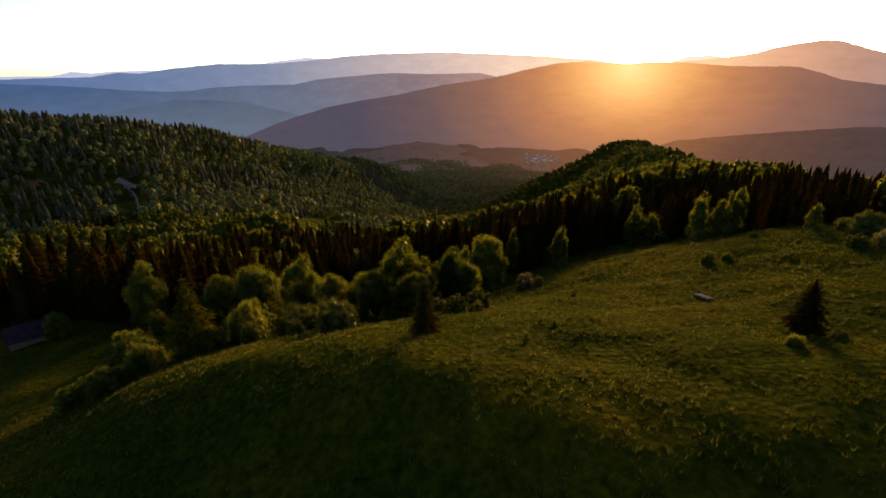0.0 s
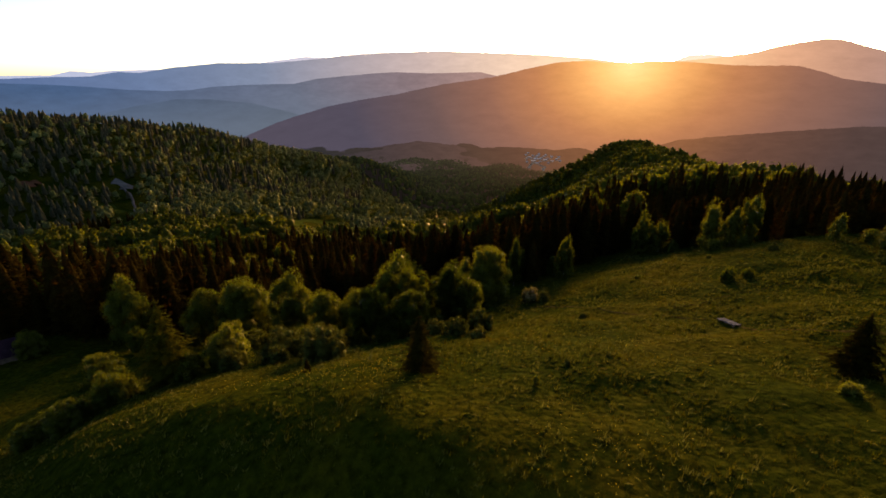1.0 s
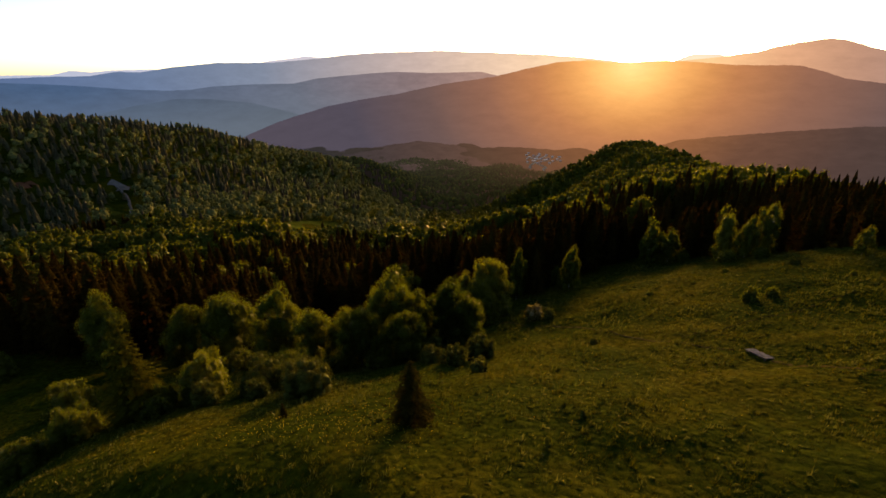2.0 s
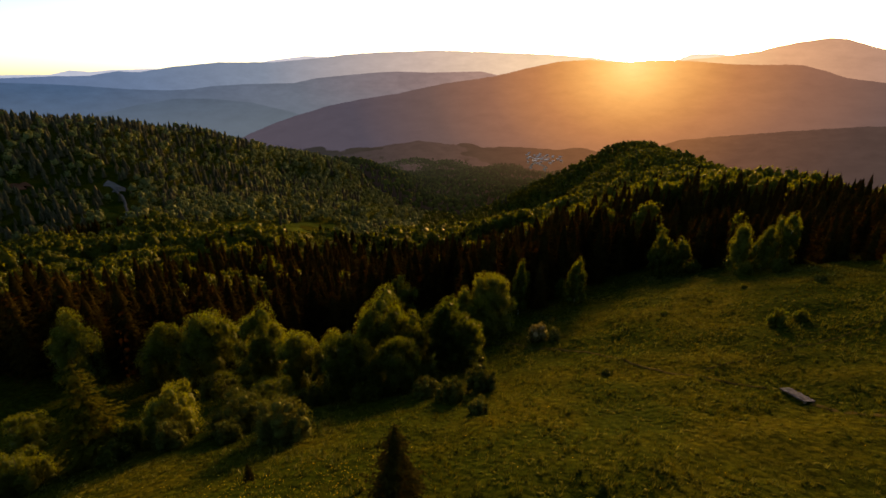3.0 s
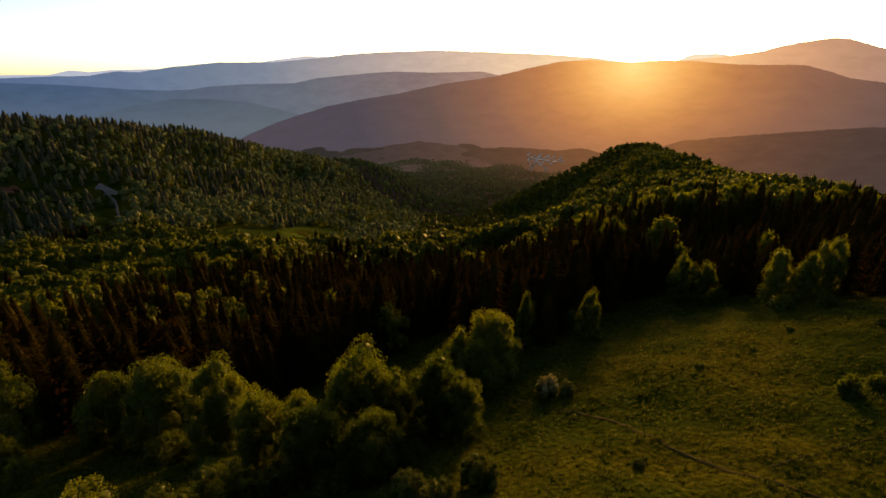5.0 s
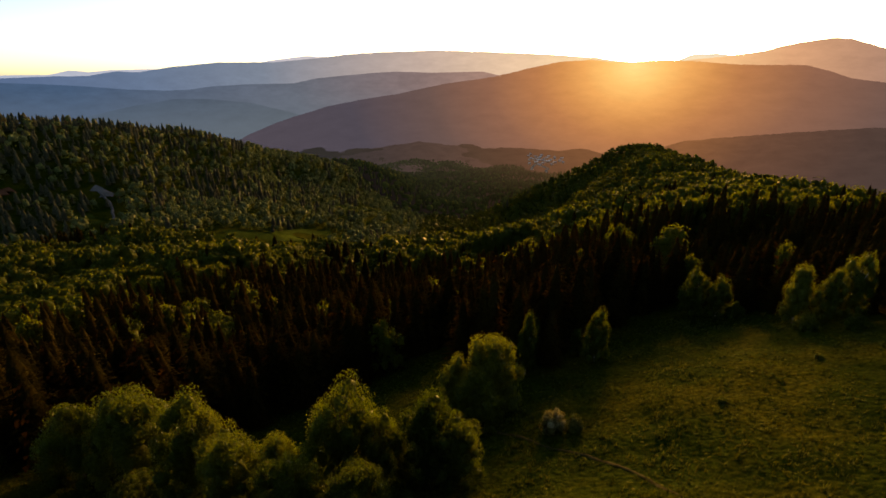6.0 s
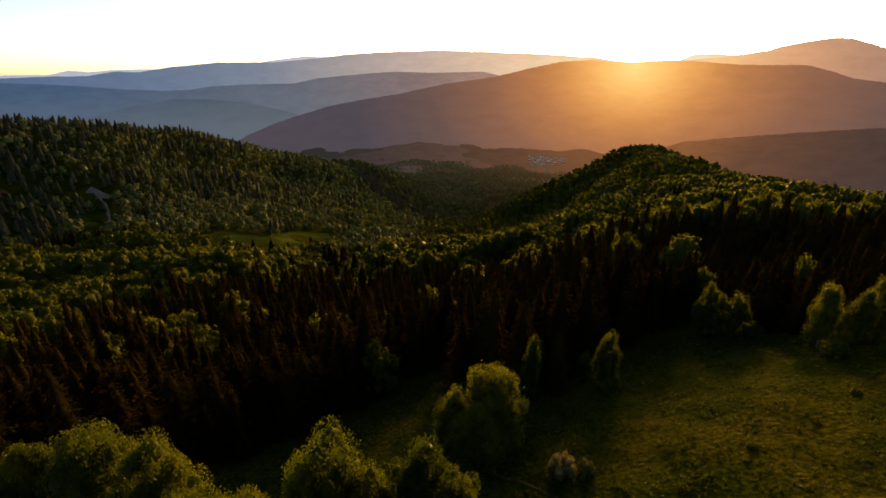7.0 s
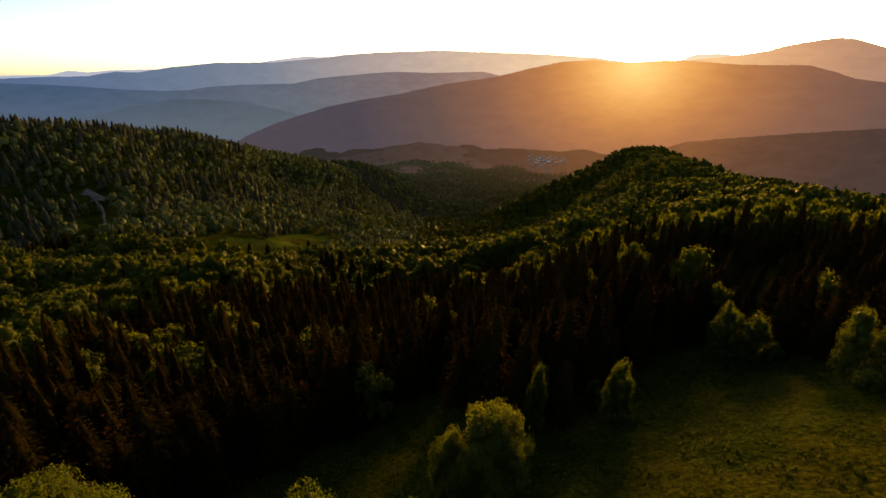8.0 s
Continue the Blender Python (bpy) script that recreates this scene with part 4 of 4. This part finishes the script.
# far hills
def in_sight(x, y, margin=9.0):
    """Leaves out the woods that stand behind a crest."""
    z = relief(x, y) + 18
    seen = np.zeros(len(x), bool)
    for ex, ey, ez in ((0, 0, 36), (5, 71, 40)):
        free = np.ones(len(x), bool)
        for k in np.linspace(0.3, 0.97, 22):
            free &= relief(ex + (x - ex) * k, ey + (y - ey) * k) + margin * min(1, 3 * (1 - k)) < ez + (z - ez) * k + 4
        seen |= free
    return seen


xf, yf = planted(rng, -1350, 900, 500, 1500, 13.3, lambda x, y: ((y > 560) | (x < -420) | (x > 330)) & (np.hypot(x, y) < near_end(np.arctan2(x, y)) + 25) & in_reach(x, y) & ~open_land(x, y))
k = in_sight(xf, yf)
xf, yf = xf[k], yf[k]
is_broad = rng.random(len(xf)) < broadleaf_share(xf, yf)
k = ~is_broad
hs = rng.uniform(10, 20, k.sum())
# these needles carry the hill's haze in their colour
woods("hill_spruce_wood", FAR_SPRUCE, HAZED_NEEDLES, xf[k], yf[k], hs, hs * rng.uniform(0.42, 0.62, k.sum()), rng, "dark spruce wood covering the far hill")
hs = rng.uniform(10, 18, is_broad.sum())
ws = hs * rng.uniform(0.8, 1.3, is_broad.sum())
xh, yh = xf[is_broad], yf[is_broad]
# the hill takes haze-tinted leaves, the sunward spur yellower ones to look sunlit
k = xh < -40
woods("hill_broadleaf_wood", FAR_BROAD, HAZED_LEAVES, xh[k], yh[k], hs[k], ws[k], rng, "green broadleaf wood covering the far hill")
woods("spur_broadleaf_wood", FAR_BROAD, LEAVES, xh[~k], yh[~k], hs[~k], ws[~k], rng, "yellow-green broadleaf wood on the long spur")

# the woods of the valley floor, with haze painted in as emission
SMALL_BROAD = [lump(rng, np.array([0, 0, 0.5]), np.array([0.45, 0.45, 0.48]), 1, 0.25) for _ in range(5)]
SMALL_SPRUCE = [spruce_far(rng, 3, 6, 0.5) for _ in range(4)]
xv, yv = planted(rng, -620, 620, 1100, 2450, 14.5, lambda x, y: (np.hypot(x, y) > near_end(np.arctan2(x, y)) + 10) & (np.abs(np.degrees(np.arctan2(x, y)) + 1) < 15) & (fractal(x / 110, y / 110, 3, 21.0) < 0.55) & ~((np.abs(x - 520) < 130) & (y > 2330)))
is_broad = fractal(xv / 70, yv / 70, 2, 23.0) + rng.uniform(-0.3, 0.3, len(xv)) > 0
for k, kinds, wide, label in ((is_broad, SMALL_BROAD, (0.8, 1.3), "hazy broadleaf woods in the far valley"), (~is_broad, SMALL_SPRUCE, (0.4, 0.6), "hazy spruce woods in the far valley")):
    hs = rng.uniform(11, 19, k.sum())
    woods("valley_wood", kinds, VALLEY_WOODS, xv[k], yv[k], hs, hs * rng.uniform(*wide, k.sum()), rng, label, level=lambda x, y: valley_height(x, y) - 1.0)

# ---- meadow grass ----
def tussocks(name, count, x0, x1, y0, y1, size, label, seed, mat, blades=4, keep=None):
    rng = np.random.default_rng(seed)
    x, y = rng.uniform(x0, x1, count), rng.uniform(y0, y1, count)
    ok = (beyond_edge(x, y) < 6) & (rng.random(count) < np.clip(0.6 + 1.2 * fractal(x / 4, y / 4, 3, 12.0), 0.15, 1))
    if keep:
        ok &= keep(x, y)
    x, y = x[ok], y[ok]
    n = len(x)
    z = ground(x, y)
    s = size * rng.uniform(0.5, 1.5, n)
    a = rng.random((n, blades)) * 6.283
    b = a + rng.uniform(0.5, 1.0, (n, blades))
    out = s[:, None] * rng.uniform(0.5, 1.0, (n, blades))
    up = s[:, None] * rng.uniform(0.7, 1.2, (n, blades))
    base1 = np.stack([x[:, None] + 0.35 * out * np.cos(a), y[:, None] + 0.35 * out * np.sin(a), z[:, None] - 0.08 + 0 * out], -1)
    base2 = np.stack([x[:, None] + 0.35 * out * np.cos(b), y[:, None] + 0.35 * out * np.sin(b), z[:, None] - 0.08 + 0 * out], -1)
    tip = np.stack([x[:, None] + out * np.cos(a), y[:, None] + out * np.sin(a), z[:, None] + up], -1)
    v = np.stack([base1, base2, tip], 2).reshape(-1, 3)
    f = np.arange(len(v)).reshape(-1, 3)
    return tagged(new(name, mesh_of(name, v, f, mat)), label, "grass", kind="stuff")


def hummocks(name, count, x0, x1, y0, y1, label, seed, mat):
    """Low grassy mounds, each a ragged dome grown over with the same grass."""
    rng = np.random.default_rng(seed)
    x, y = rng.uniform(x0, x1, count), rng.uniform(y0, y1, count)
    thick = 0.6 + 1.6 * fractal(x / 8, y / 8, 3, 27.0) + 0.2 * np.clip((y - 60) / 40, -1, 1)
    ok = (beyond_edge(x, y) < -4) & (y > np.interp(x, (-60, -32, -14, 12, 30, 60), (60, 56, 53, 35, 31, 21))) & (rng.random(count) < np.clip(thick, 0.08, 1))
    x, y = x[ok], y[ok]
    n = len(x)
    r = rng.uniform(0.12, 0.34, n)
    h = r * rng.uniform(0.2, 0.4, n)
    turn = rng.random(n) * 6.283
    wide = rng.uniform(0.9, 1.7, n)
    verts = []
    for ring, lift, ragged in ((1.0, -0.3, 0.3), (0.66, 0.6, 0.5)):
        for k in range(6):
            a = 6.283 * k / 6
            q = r * ring * rng.uniform(1 - ragged, 1 + ragged, n)
            u, w = q * math.cos(a) * wide, q * math.sin(a)
            px, py = x + u * np.cos(turn) - w * np.sin(turn), y + u * np.sin(turn) + w * np.cos(turn)
            verts.append(np.stack([px, py, ground(px, py) + h * lift * rng.uniform(0.75, 1.25, n)], -1))
    verts.append(np.stack([x, y, ground(x, y) + h * rng.uniform(0.85, 1.2, n)], -1))
    v = np.stack(verts, 1).reshape(-1, 3)
    f = []
    for k in range(6):
        m = (k + 1) % 6
        f += [(k, m, 6 + m), (k, 6 + m, 6 + k), (6 + k, 6 + m, 12)]
    f = (np.arange(n)[:, None, None] * 13 + np.array(f)[None]).reshape(-1, 3)
    return tagged(new(name, mesh_of(name, v, f, mat)), label, "grass", kind="stuff")


hummocks("meadow_hummocks", 11000, -70, 110, 25, 172, "low grassy hummocks scattered over the meadow", 35, GRASS)
tussocks("meadow_tussocks", 22000, -75, 115, 15, 175, 0.36, "taller pale grass tussocks in the meadow", 33, GRASS, 10, lambda x, y: fractal(x / 9, y / 9, 3, 17.0) > -0.02)
tussocks("meadow_tufts", 40000, -75, 112, 18, 172, 0.35, "small pale green tufts standing in the grass", 37, TUFTS, 7, lambda x, y: fractal(x / 7, y / 7, 3, 41.0) > -0.12)
tussocks("meadow_clumps", 5200, -25, 105, 58, 168, 0.55, "coarse grass clumps standing above the sward", 39, TUFTS, 14, lambda x, y: fractal(x / 11, y / 11, 3, 47.0) > -0.08)
tussocks("meadow_grass", 64000, -75, 115, 15, 175, 0.30, "tussocky olive-green meadow grass", 31, GRASS)


# ---- yellow flowers ----
def flower_patches(centres, count, seed):
    rng = np.random.default_rng(seed)
    k = rng.integers(0, len(centres), count)
    c = np.array(centres)[k]
    x, y = c[:, 0] + rng.normal(size=count) * c[:, 2], c[:, 1] + rng.normal(size=count) * c[:, 3]
    z = ground(x, y) + rng.uniform(0.25, 0.5, count)
    s = rng.uniform(0.022, 0.048, count)
    a = rng.random(count) * 6.283
    v = [np.stack([x + s * np.cos(a + q), y + s * np.sin(a + q), z + rng.uniform(-0.03, 0.05, count)], -1) for q in (0, 1.57, 3.14, 4.71)]
    v = np.stack(v, 1).reshape(-1, 3)
    q = np.arange(count)[:, None] * 4
    return tagged(new("meadow_flowers", mesh_of("meadow_flowers", v, np.concatenate([q + (0, 1, 2), q + (0, 2, 3)]), FLOWERS)), "patches of yellow flowers in the meadow grass", "flowers", kind="stuff")


flower_patches(((-17.6, 58, 6, 1.2), (-11.5, 58.5, 4.5, 1.5), (-7, 62, 3, 2.5), (-6, 54, 5, 2), (-20, 62, 5, 1.5), (14, 40, 4, 3), (22, 62, 16, 14)), 1000, 41)


# ---- paths and roads laid on the ground ----
def strip(name, points, width, mat, label, category, lift=0.06, ragged=0.3, seed=1, level=ground, wander=1.2):
    """A worn band along a line of places, following the ground."""
    rng = np.random.default_rng(seed)
    pts = np.array(points, float)
    d = np.r_[0, np.cumsum(np.hypot(*np.diff(pts, axis=0).T))]
    s = np.arange(0, d[-1], max(0.6, width * 0.6))
    x, y = np.interp(s, d, pts[:, 0]), np.interp(s, d, pts[:, 1])
    x, y = x + fractal(s / 6, s * 0, 2, seed) * width * wander, y + fractal(s / 6, s * 0 + 5, 2, seed) * width * wander
    tx, ty = np.gradient(x), np.gradient(y)
    n = np.hypot(tx, ty)
    nx_, ny_ = -ty / n, tx / n
    rows = []
    for side in (-1, -0.4, 0.4, 1):
        w = width / 2 * side * (1 + ragged * rng.uniform(-1, 1, len(s)))
        px, py = x + nx_ * w, y + ny_ * w
        rows.append(np.stack([px, py, level(px, py) + lift * (1.0 if abs(side) < 1 else 0.4)], -1))
    v = np.array(rows)
    r, c = v.shape[:2]
    q = np.arange(r * c).reshape(r, c)
    f = np.stack([q[:-1, :-1], q[:-1, 1:], q[1:, 1:], q[1:, :-1]], -1).reshape(-1, 4)
    return tagged(new(name, mesh_of(name, v.reshape(-1, 3), f, mat, True)), label, category, kind="structure")


strip("footpath", ((9.0, 122.8), (13.3, 120.9), (15.4, 118.5), (19.0, 115.2), (23.4, 111.4), (27.6, 107.0), (30.6, 100.8), (32.6, 94.0), (36.1, 87.6), (40.3, 83.3), (44.5, 79.5)), 0.55, EARTH, "narrow trodden footpath through the meadow", "path", lift=0.12, seed=2, wander=0.7)
strip("footpath", ((76, 96), (73.7, 95.3), (65.7, 92.7), (59.4, 90.6), (52, 89.5), (45.4, 88.3), (40.5, 87.1)), 0.22, EARTH, "faint trodden footpath joining another", "path", seed=3)
strip("footpath", ((46.3, 74.2), (48.2, 71.6), (51.5, 68), (57, 62.5), (66, 55), (82, 46)), 0.85, EARTH, "trodden footpath leading to the plank bridge", "path", seed=4)
strip("forest_road", ((-474, 700), (-452, 680), (-438, 662), (-424, 642), (-405, 614)), 3.6, GRAVEL, "pale gravel forest road in a clearing", "road", lift=2.0, seed=5, wander=0.4)
strip("forest_road", ((-492, 712), (-480, 709), (-470, 702), (-461, 690)), 14, GRAVEL, "pale gravel yard beside the forest road", "road", lift=1.8, ragged=0.5, seed=6, wander=0.3)
strip("valley_meadow", ((-262, 560), (-235, 562), (-205, 578), (-182, 630), (-168, 700)), 48, HAY_MEADOW, "mown green meadow in the wooded valley", "meadow", lift=0.8, ragged=0.6, seed=14)
strip("valley_meadow", ((-195, 888), (-150, 905), (-100, 926)), 44, HAY_MEADOW, "green field among the woods of the valley", "meadow", lift=1.2, ragged=0.6, seed=16)
strip("valley_meadow", ((-460, 634), (-440, 630), (-412, 616)), 18, HAY_MEADOW, "small green meadow below the forest road", "meadow", lift=0.8, ragged=0.6, seed=15)
strip("bare_slope", ((-580, 650), (-562, 652), (-545, 650)), 16, RED_EARTH, "bare reddish earth on the wooded hill", "ground", lift=2.0, seed=7)


# ---- plank footbridge ----
def plank_bridge(x, y, length, width, turn, label):
    root = tagged(new("plank_bridge"), label, "bridge")
    z0, z1 = float(ground(x, y - length / 2)), float(ground(x, y + length / 2))
    tilt = math.atan2(z1 - z0, length)
    root.matrix_basis = Matrix.Translation((x, y, (z0 + z1) / 2 + 0.22)) @ Euler((tilt, 0, turn)).to_matrix().to_4x4()
    rnd = random.Random(8)
    count = 12
    for k in range(count):
        w = length / count
        m = Matrix.Translation((rnd.uniform(-0.08, 0.08), -length / 2 + w * (k + 0.5), 0.10 + rnd.uniform(-0.025, 0.025))) @ Euler((rnd.uniform(-0.1, 0.1), rnd.uniform(-0.03, 0.03), rnd.uniform(-0.06, 0.06))).to_matrix().to_4x4()
        part("plank", box(bmesh.new(), width * rnd.uniform(0.94, 1.05), w * 0.58, 0.06, m, 0.012), OLD_WOOD, root)
    for side in (-1, 1):
        part("beam", box(bmesh.new(), 0.16, length * 0.98, 0.18, Matrix.Translation((side * width * 0.36, 0, -0.03)), 0.02), DARK_WOOD, root, "dark log beam")
        for end in (-1, 1):
            part("post", box(bmesh.new(), 0.18, 0.18, 0.75, Matrix.Translation((side * width * 0.36, end * length * 0.42, -0.46)), 0.02), DARK_WOOD, root)
    return root


plank_bridge(46.3, 76.5, 4.1, 1.45, radians(5), "weathered grey plank bridge on a meadow footpath")


# ---- hut in the glade ----
def hut(x, y, sx, sy, eave, rise, turn, label):
    root = tagged(new("wooden_hut"), label, "hut")
    root.matrix_basis = stand(x, y, 0.3, turn)
    wall = eave + 0.8
    for side in (-1, 1):
        part("long_wall", box(bmesh.new(), sx, 0.16, wall, Matrix.Translation((0, side * (sy / 2 - 0.08), wall / 2 - 0.5)), 0.01), DARK_WOOD, root)
        bm = bmesh.new()
        h = sy / 2 - 0.17
        outline = [(-h, -0.5), (h, -0.5), (h, eave + 0.25), (0, eave + rise - 0.05), (-h, eave + 0.25)]
        ring = [[bm.verts.new((side * (sx / 2 - 0.16 * k), a, b)) for a, b in outline] for k in (0, 1)]
        bm.faces.new(ring[0])
        bm.faces.new(ring[1][::-1])
        for k in range(5):
            q = (k + 1) % 5
            bm.faces.new((ring[0][k], ring[1][k], ring[1][q], ring[0][q]))
        bmesh.ops.recalc_face_normals(bm, faces=bm.faces[:])
        part("gable_wall", bm, DARK_WOOD, root)
        slope = math.atan2(rise, sy / 2)
        run = math.hypot(rise, sy / 2) + 0.5
        sheet = Matrix.Translation((0, side * (sy / 4 + 0.2), eave + rise / 2 + 0.12)) @ Euler((-side * slope, 0, 0)).to_matrix().to_4x4()
        roof = part("roof", box(bmesh.new(), sx + 0.9, run, 0.08, sheet, 0.01), TIN, root, "dull purple tin roof")
        for k in range(9):
            seam = sheet @ Matrix.Translation((-sx / 2 - 0.2 + (sx + 0.4) * k / 8, 0, 0.06))
            part("seam", box(bmesh.new(), 0.06, run, 0.05, seam), TIN, roof)
    part("ridge_cap", box(bmesh.new(), sx + 0.95, 0.34, 0.07, Matrix.Translation((0, 0, eave + rise + 0.2)), 0.02), TIN, root)
    door = part("door", box(bmesh.new(), 1.0, 0.06, 2.0, Matrix.Translation((sx * 0.2, -sy / 2 - 0.03, 0.95)), 0.01), DARK_WOOD, root, "dark plank door")
    part("door_handle", box(bmesh.new(), 0.05, 0.06, 0.18, Matrix.Translation((sx * 0.2 + 0.38, -sy / 2 - 0.09, 0.95)), 0.01), DARK_WOOD, door)
    return root


hut(-105.0, 105.5, 7.5, 5.6, 2.3, 3.0, radians(40), "dark timber hut with a purple tin roof in a glade")


# ---- village in the valley ----
def house(x, y, sx, sy, eave, rise, turn, label):
    root = tagged(new("house"), label, "house", "houses of the village")
    root.matrix_basis = pose(x, y, float(valley_height(x, y)) - 1.0, 0, 0, math.degrees(turn))
    part("wall", box(bmesh.new(), sx, sy, eave + 2, Matrix.Translation((0, 0, eave / 2))), PLASTER, root)
    bm = bmesh.new()
    a, b = sx / 2 + 0.6, sy / 2 + 0.6
    v = [bm.verts.new(c) for c in ((-a, -b, eave + 1), (a, -b, eave + 1), (a, b, eave + 1), (-a, b, eave + 1), (-a, 0, eave + rise + 1), (a, 0, eave + rise + 1))]
    for f in ((0, 1, 5, 4), (2, 3, 4, 5), (1, 2, 5), (3, 0, 4), (3, 2, 1, 0)):
        bm.faces.new([v[k] for k in f])
    part("roof", bm, ROOFING, root)
    for k in range(3):
        part("window", box(bmesh.new(), 1.6, 0.2, 1.8, Matrix.Translation((sx * (k - 1) * 0.3, -sy / 2 - 0.06, eave * 0.55))), WINDOW_DARK, root)
    return root


rnd = random.Random(4)
for dx, dy, w in ((-70, 40, 14), (-52, -10, 22), (-40, 60, 12), (-30, 20, 26), (-12, -20, 13), (-8, 70, 18), (6, 30, 12), (20, -5, 24), (30, 55, 14), (44, 15, 13), (60, -15, 20), (74, 35, 12), (95, 5, 14), (-95, -30, 12), (120, 40, 16), (12, 110, 14), (-60, 110, 12), (-80, 75, 14), (-58, 20, 12), (-22, 45, 14), (35, -40, 13), (-35, -45, 16), (85, 80, 12), (50, 85, 14), (-5, 5, 15), (-90, 10, 12), (110, -20, 13)):
    house(520 + dx * 0.85, 2540 + dy * 1.1, w, w * 0.6, rnd.uniform(5, 8), rnd.uniform(1.6, 3.2), rnd.uniform(-0.5, 0.5), "cream-walled village house with a pale metal roof")
strip("village_road", ((496, 2380), (520, 2453), (502, 2481), (476, 2512), (450, 2475), (432, 2410)), 11, PALE_ROAD, "pale road through the village", "road", lift=2.0, seed=9, level=valley_height)
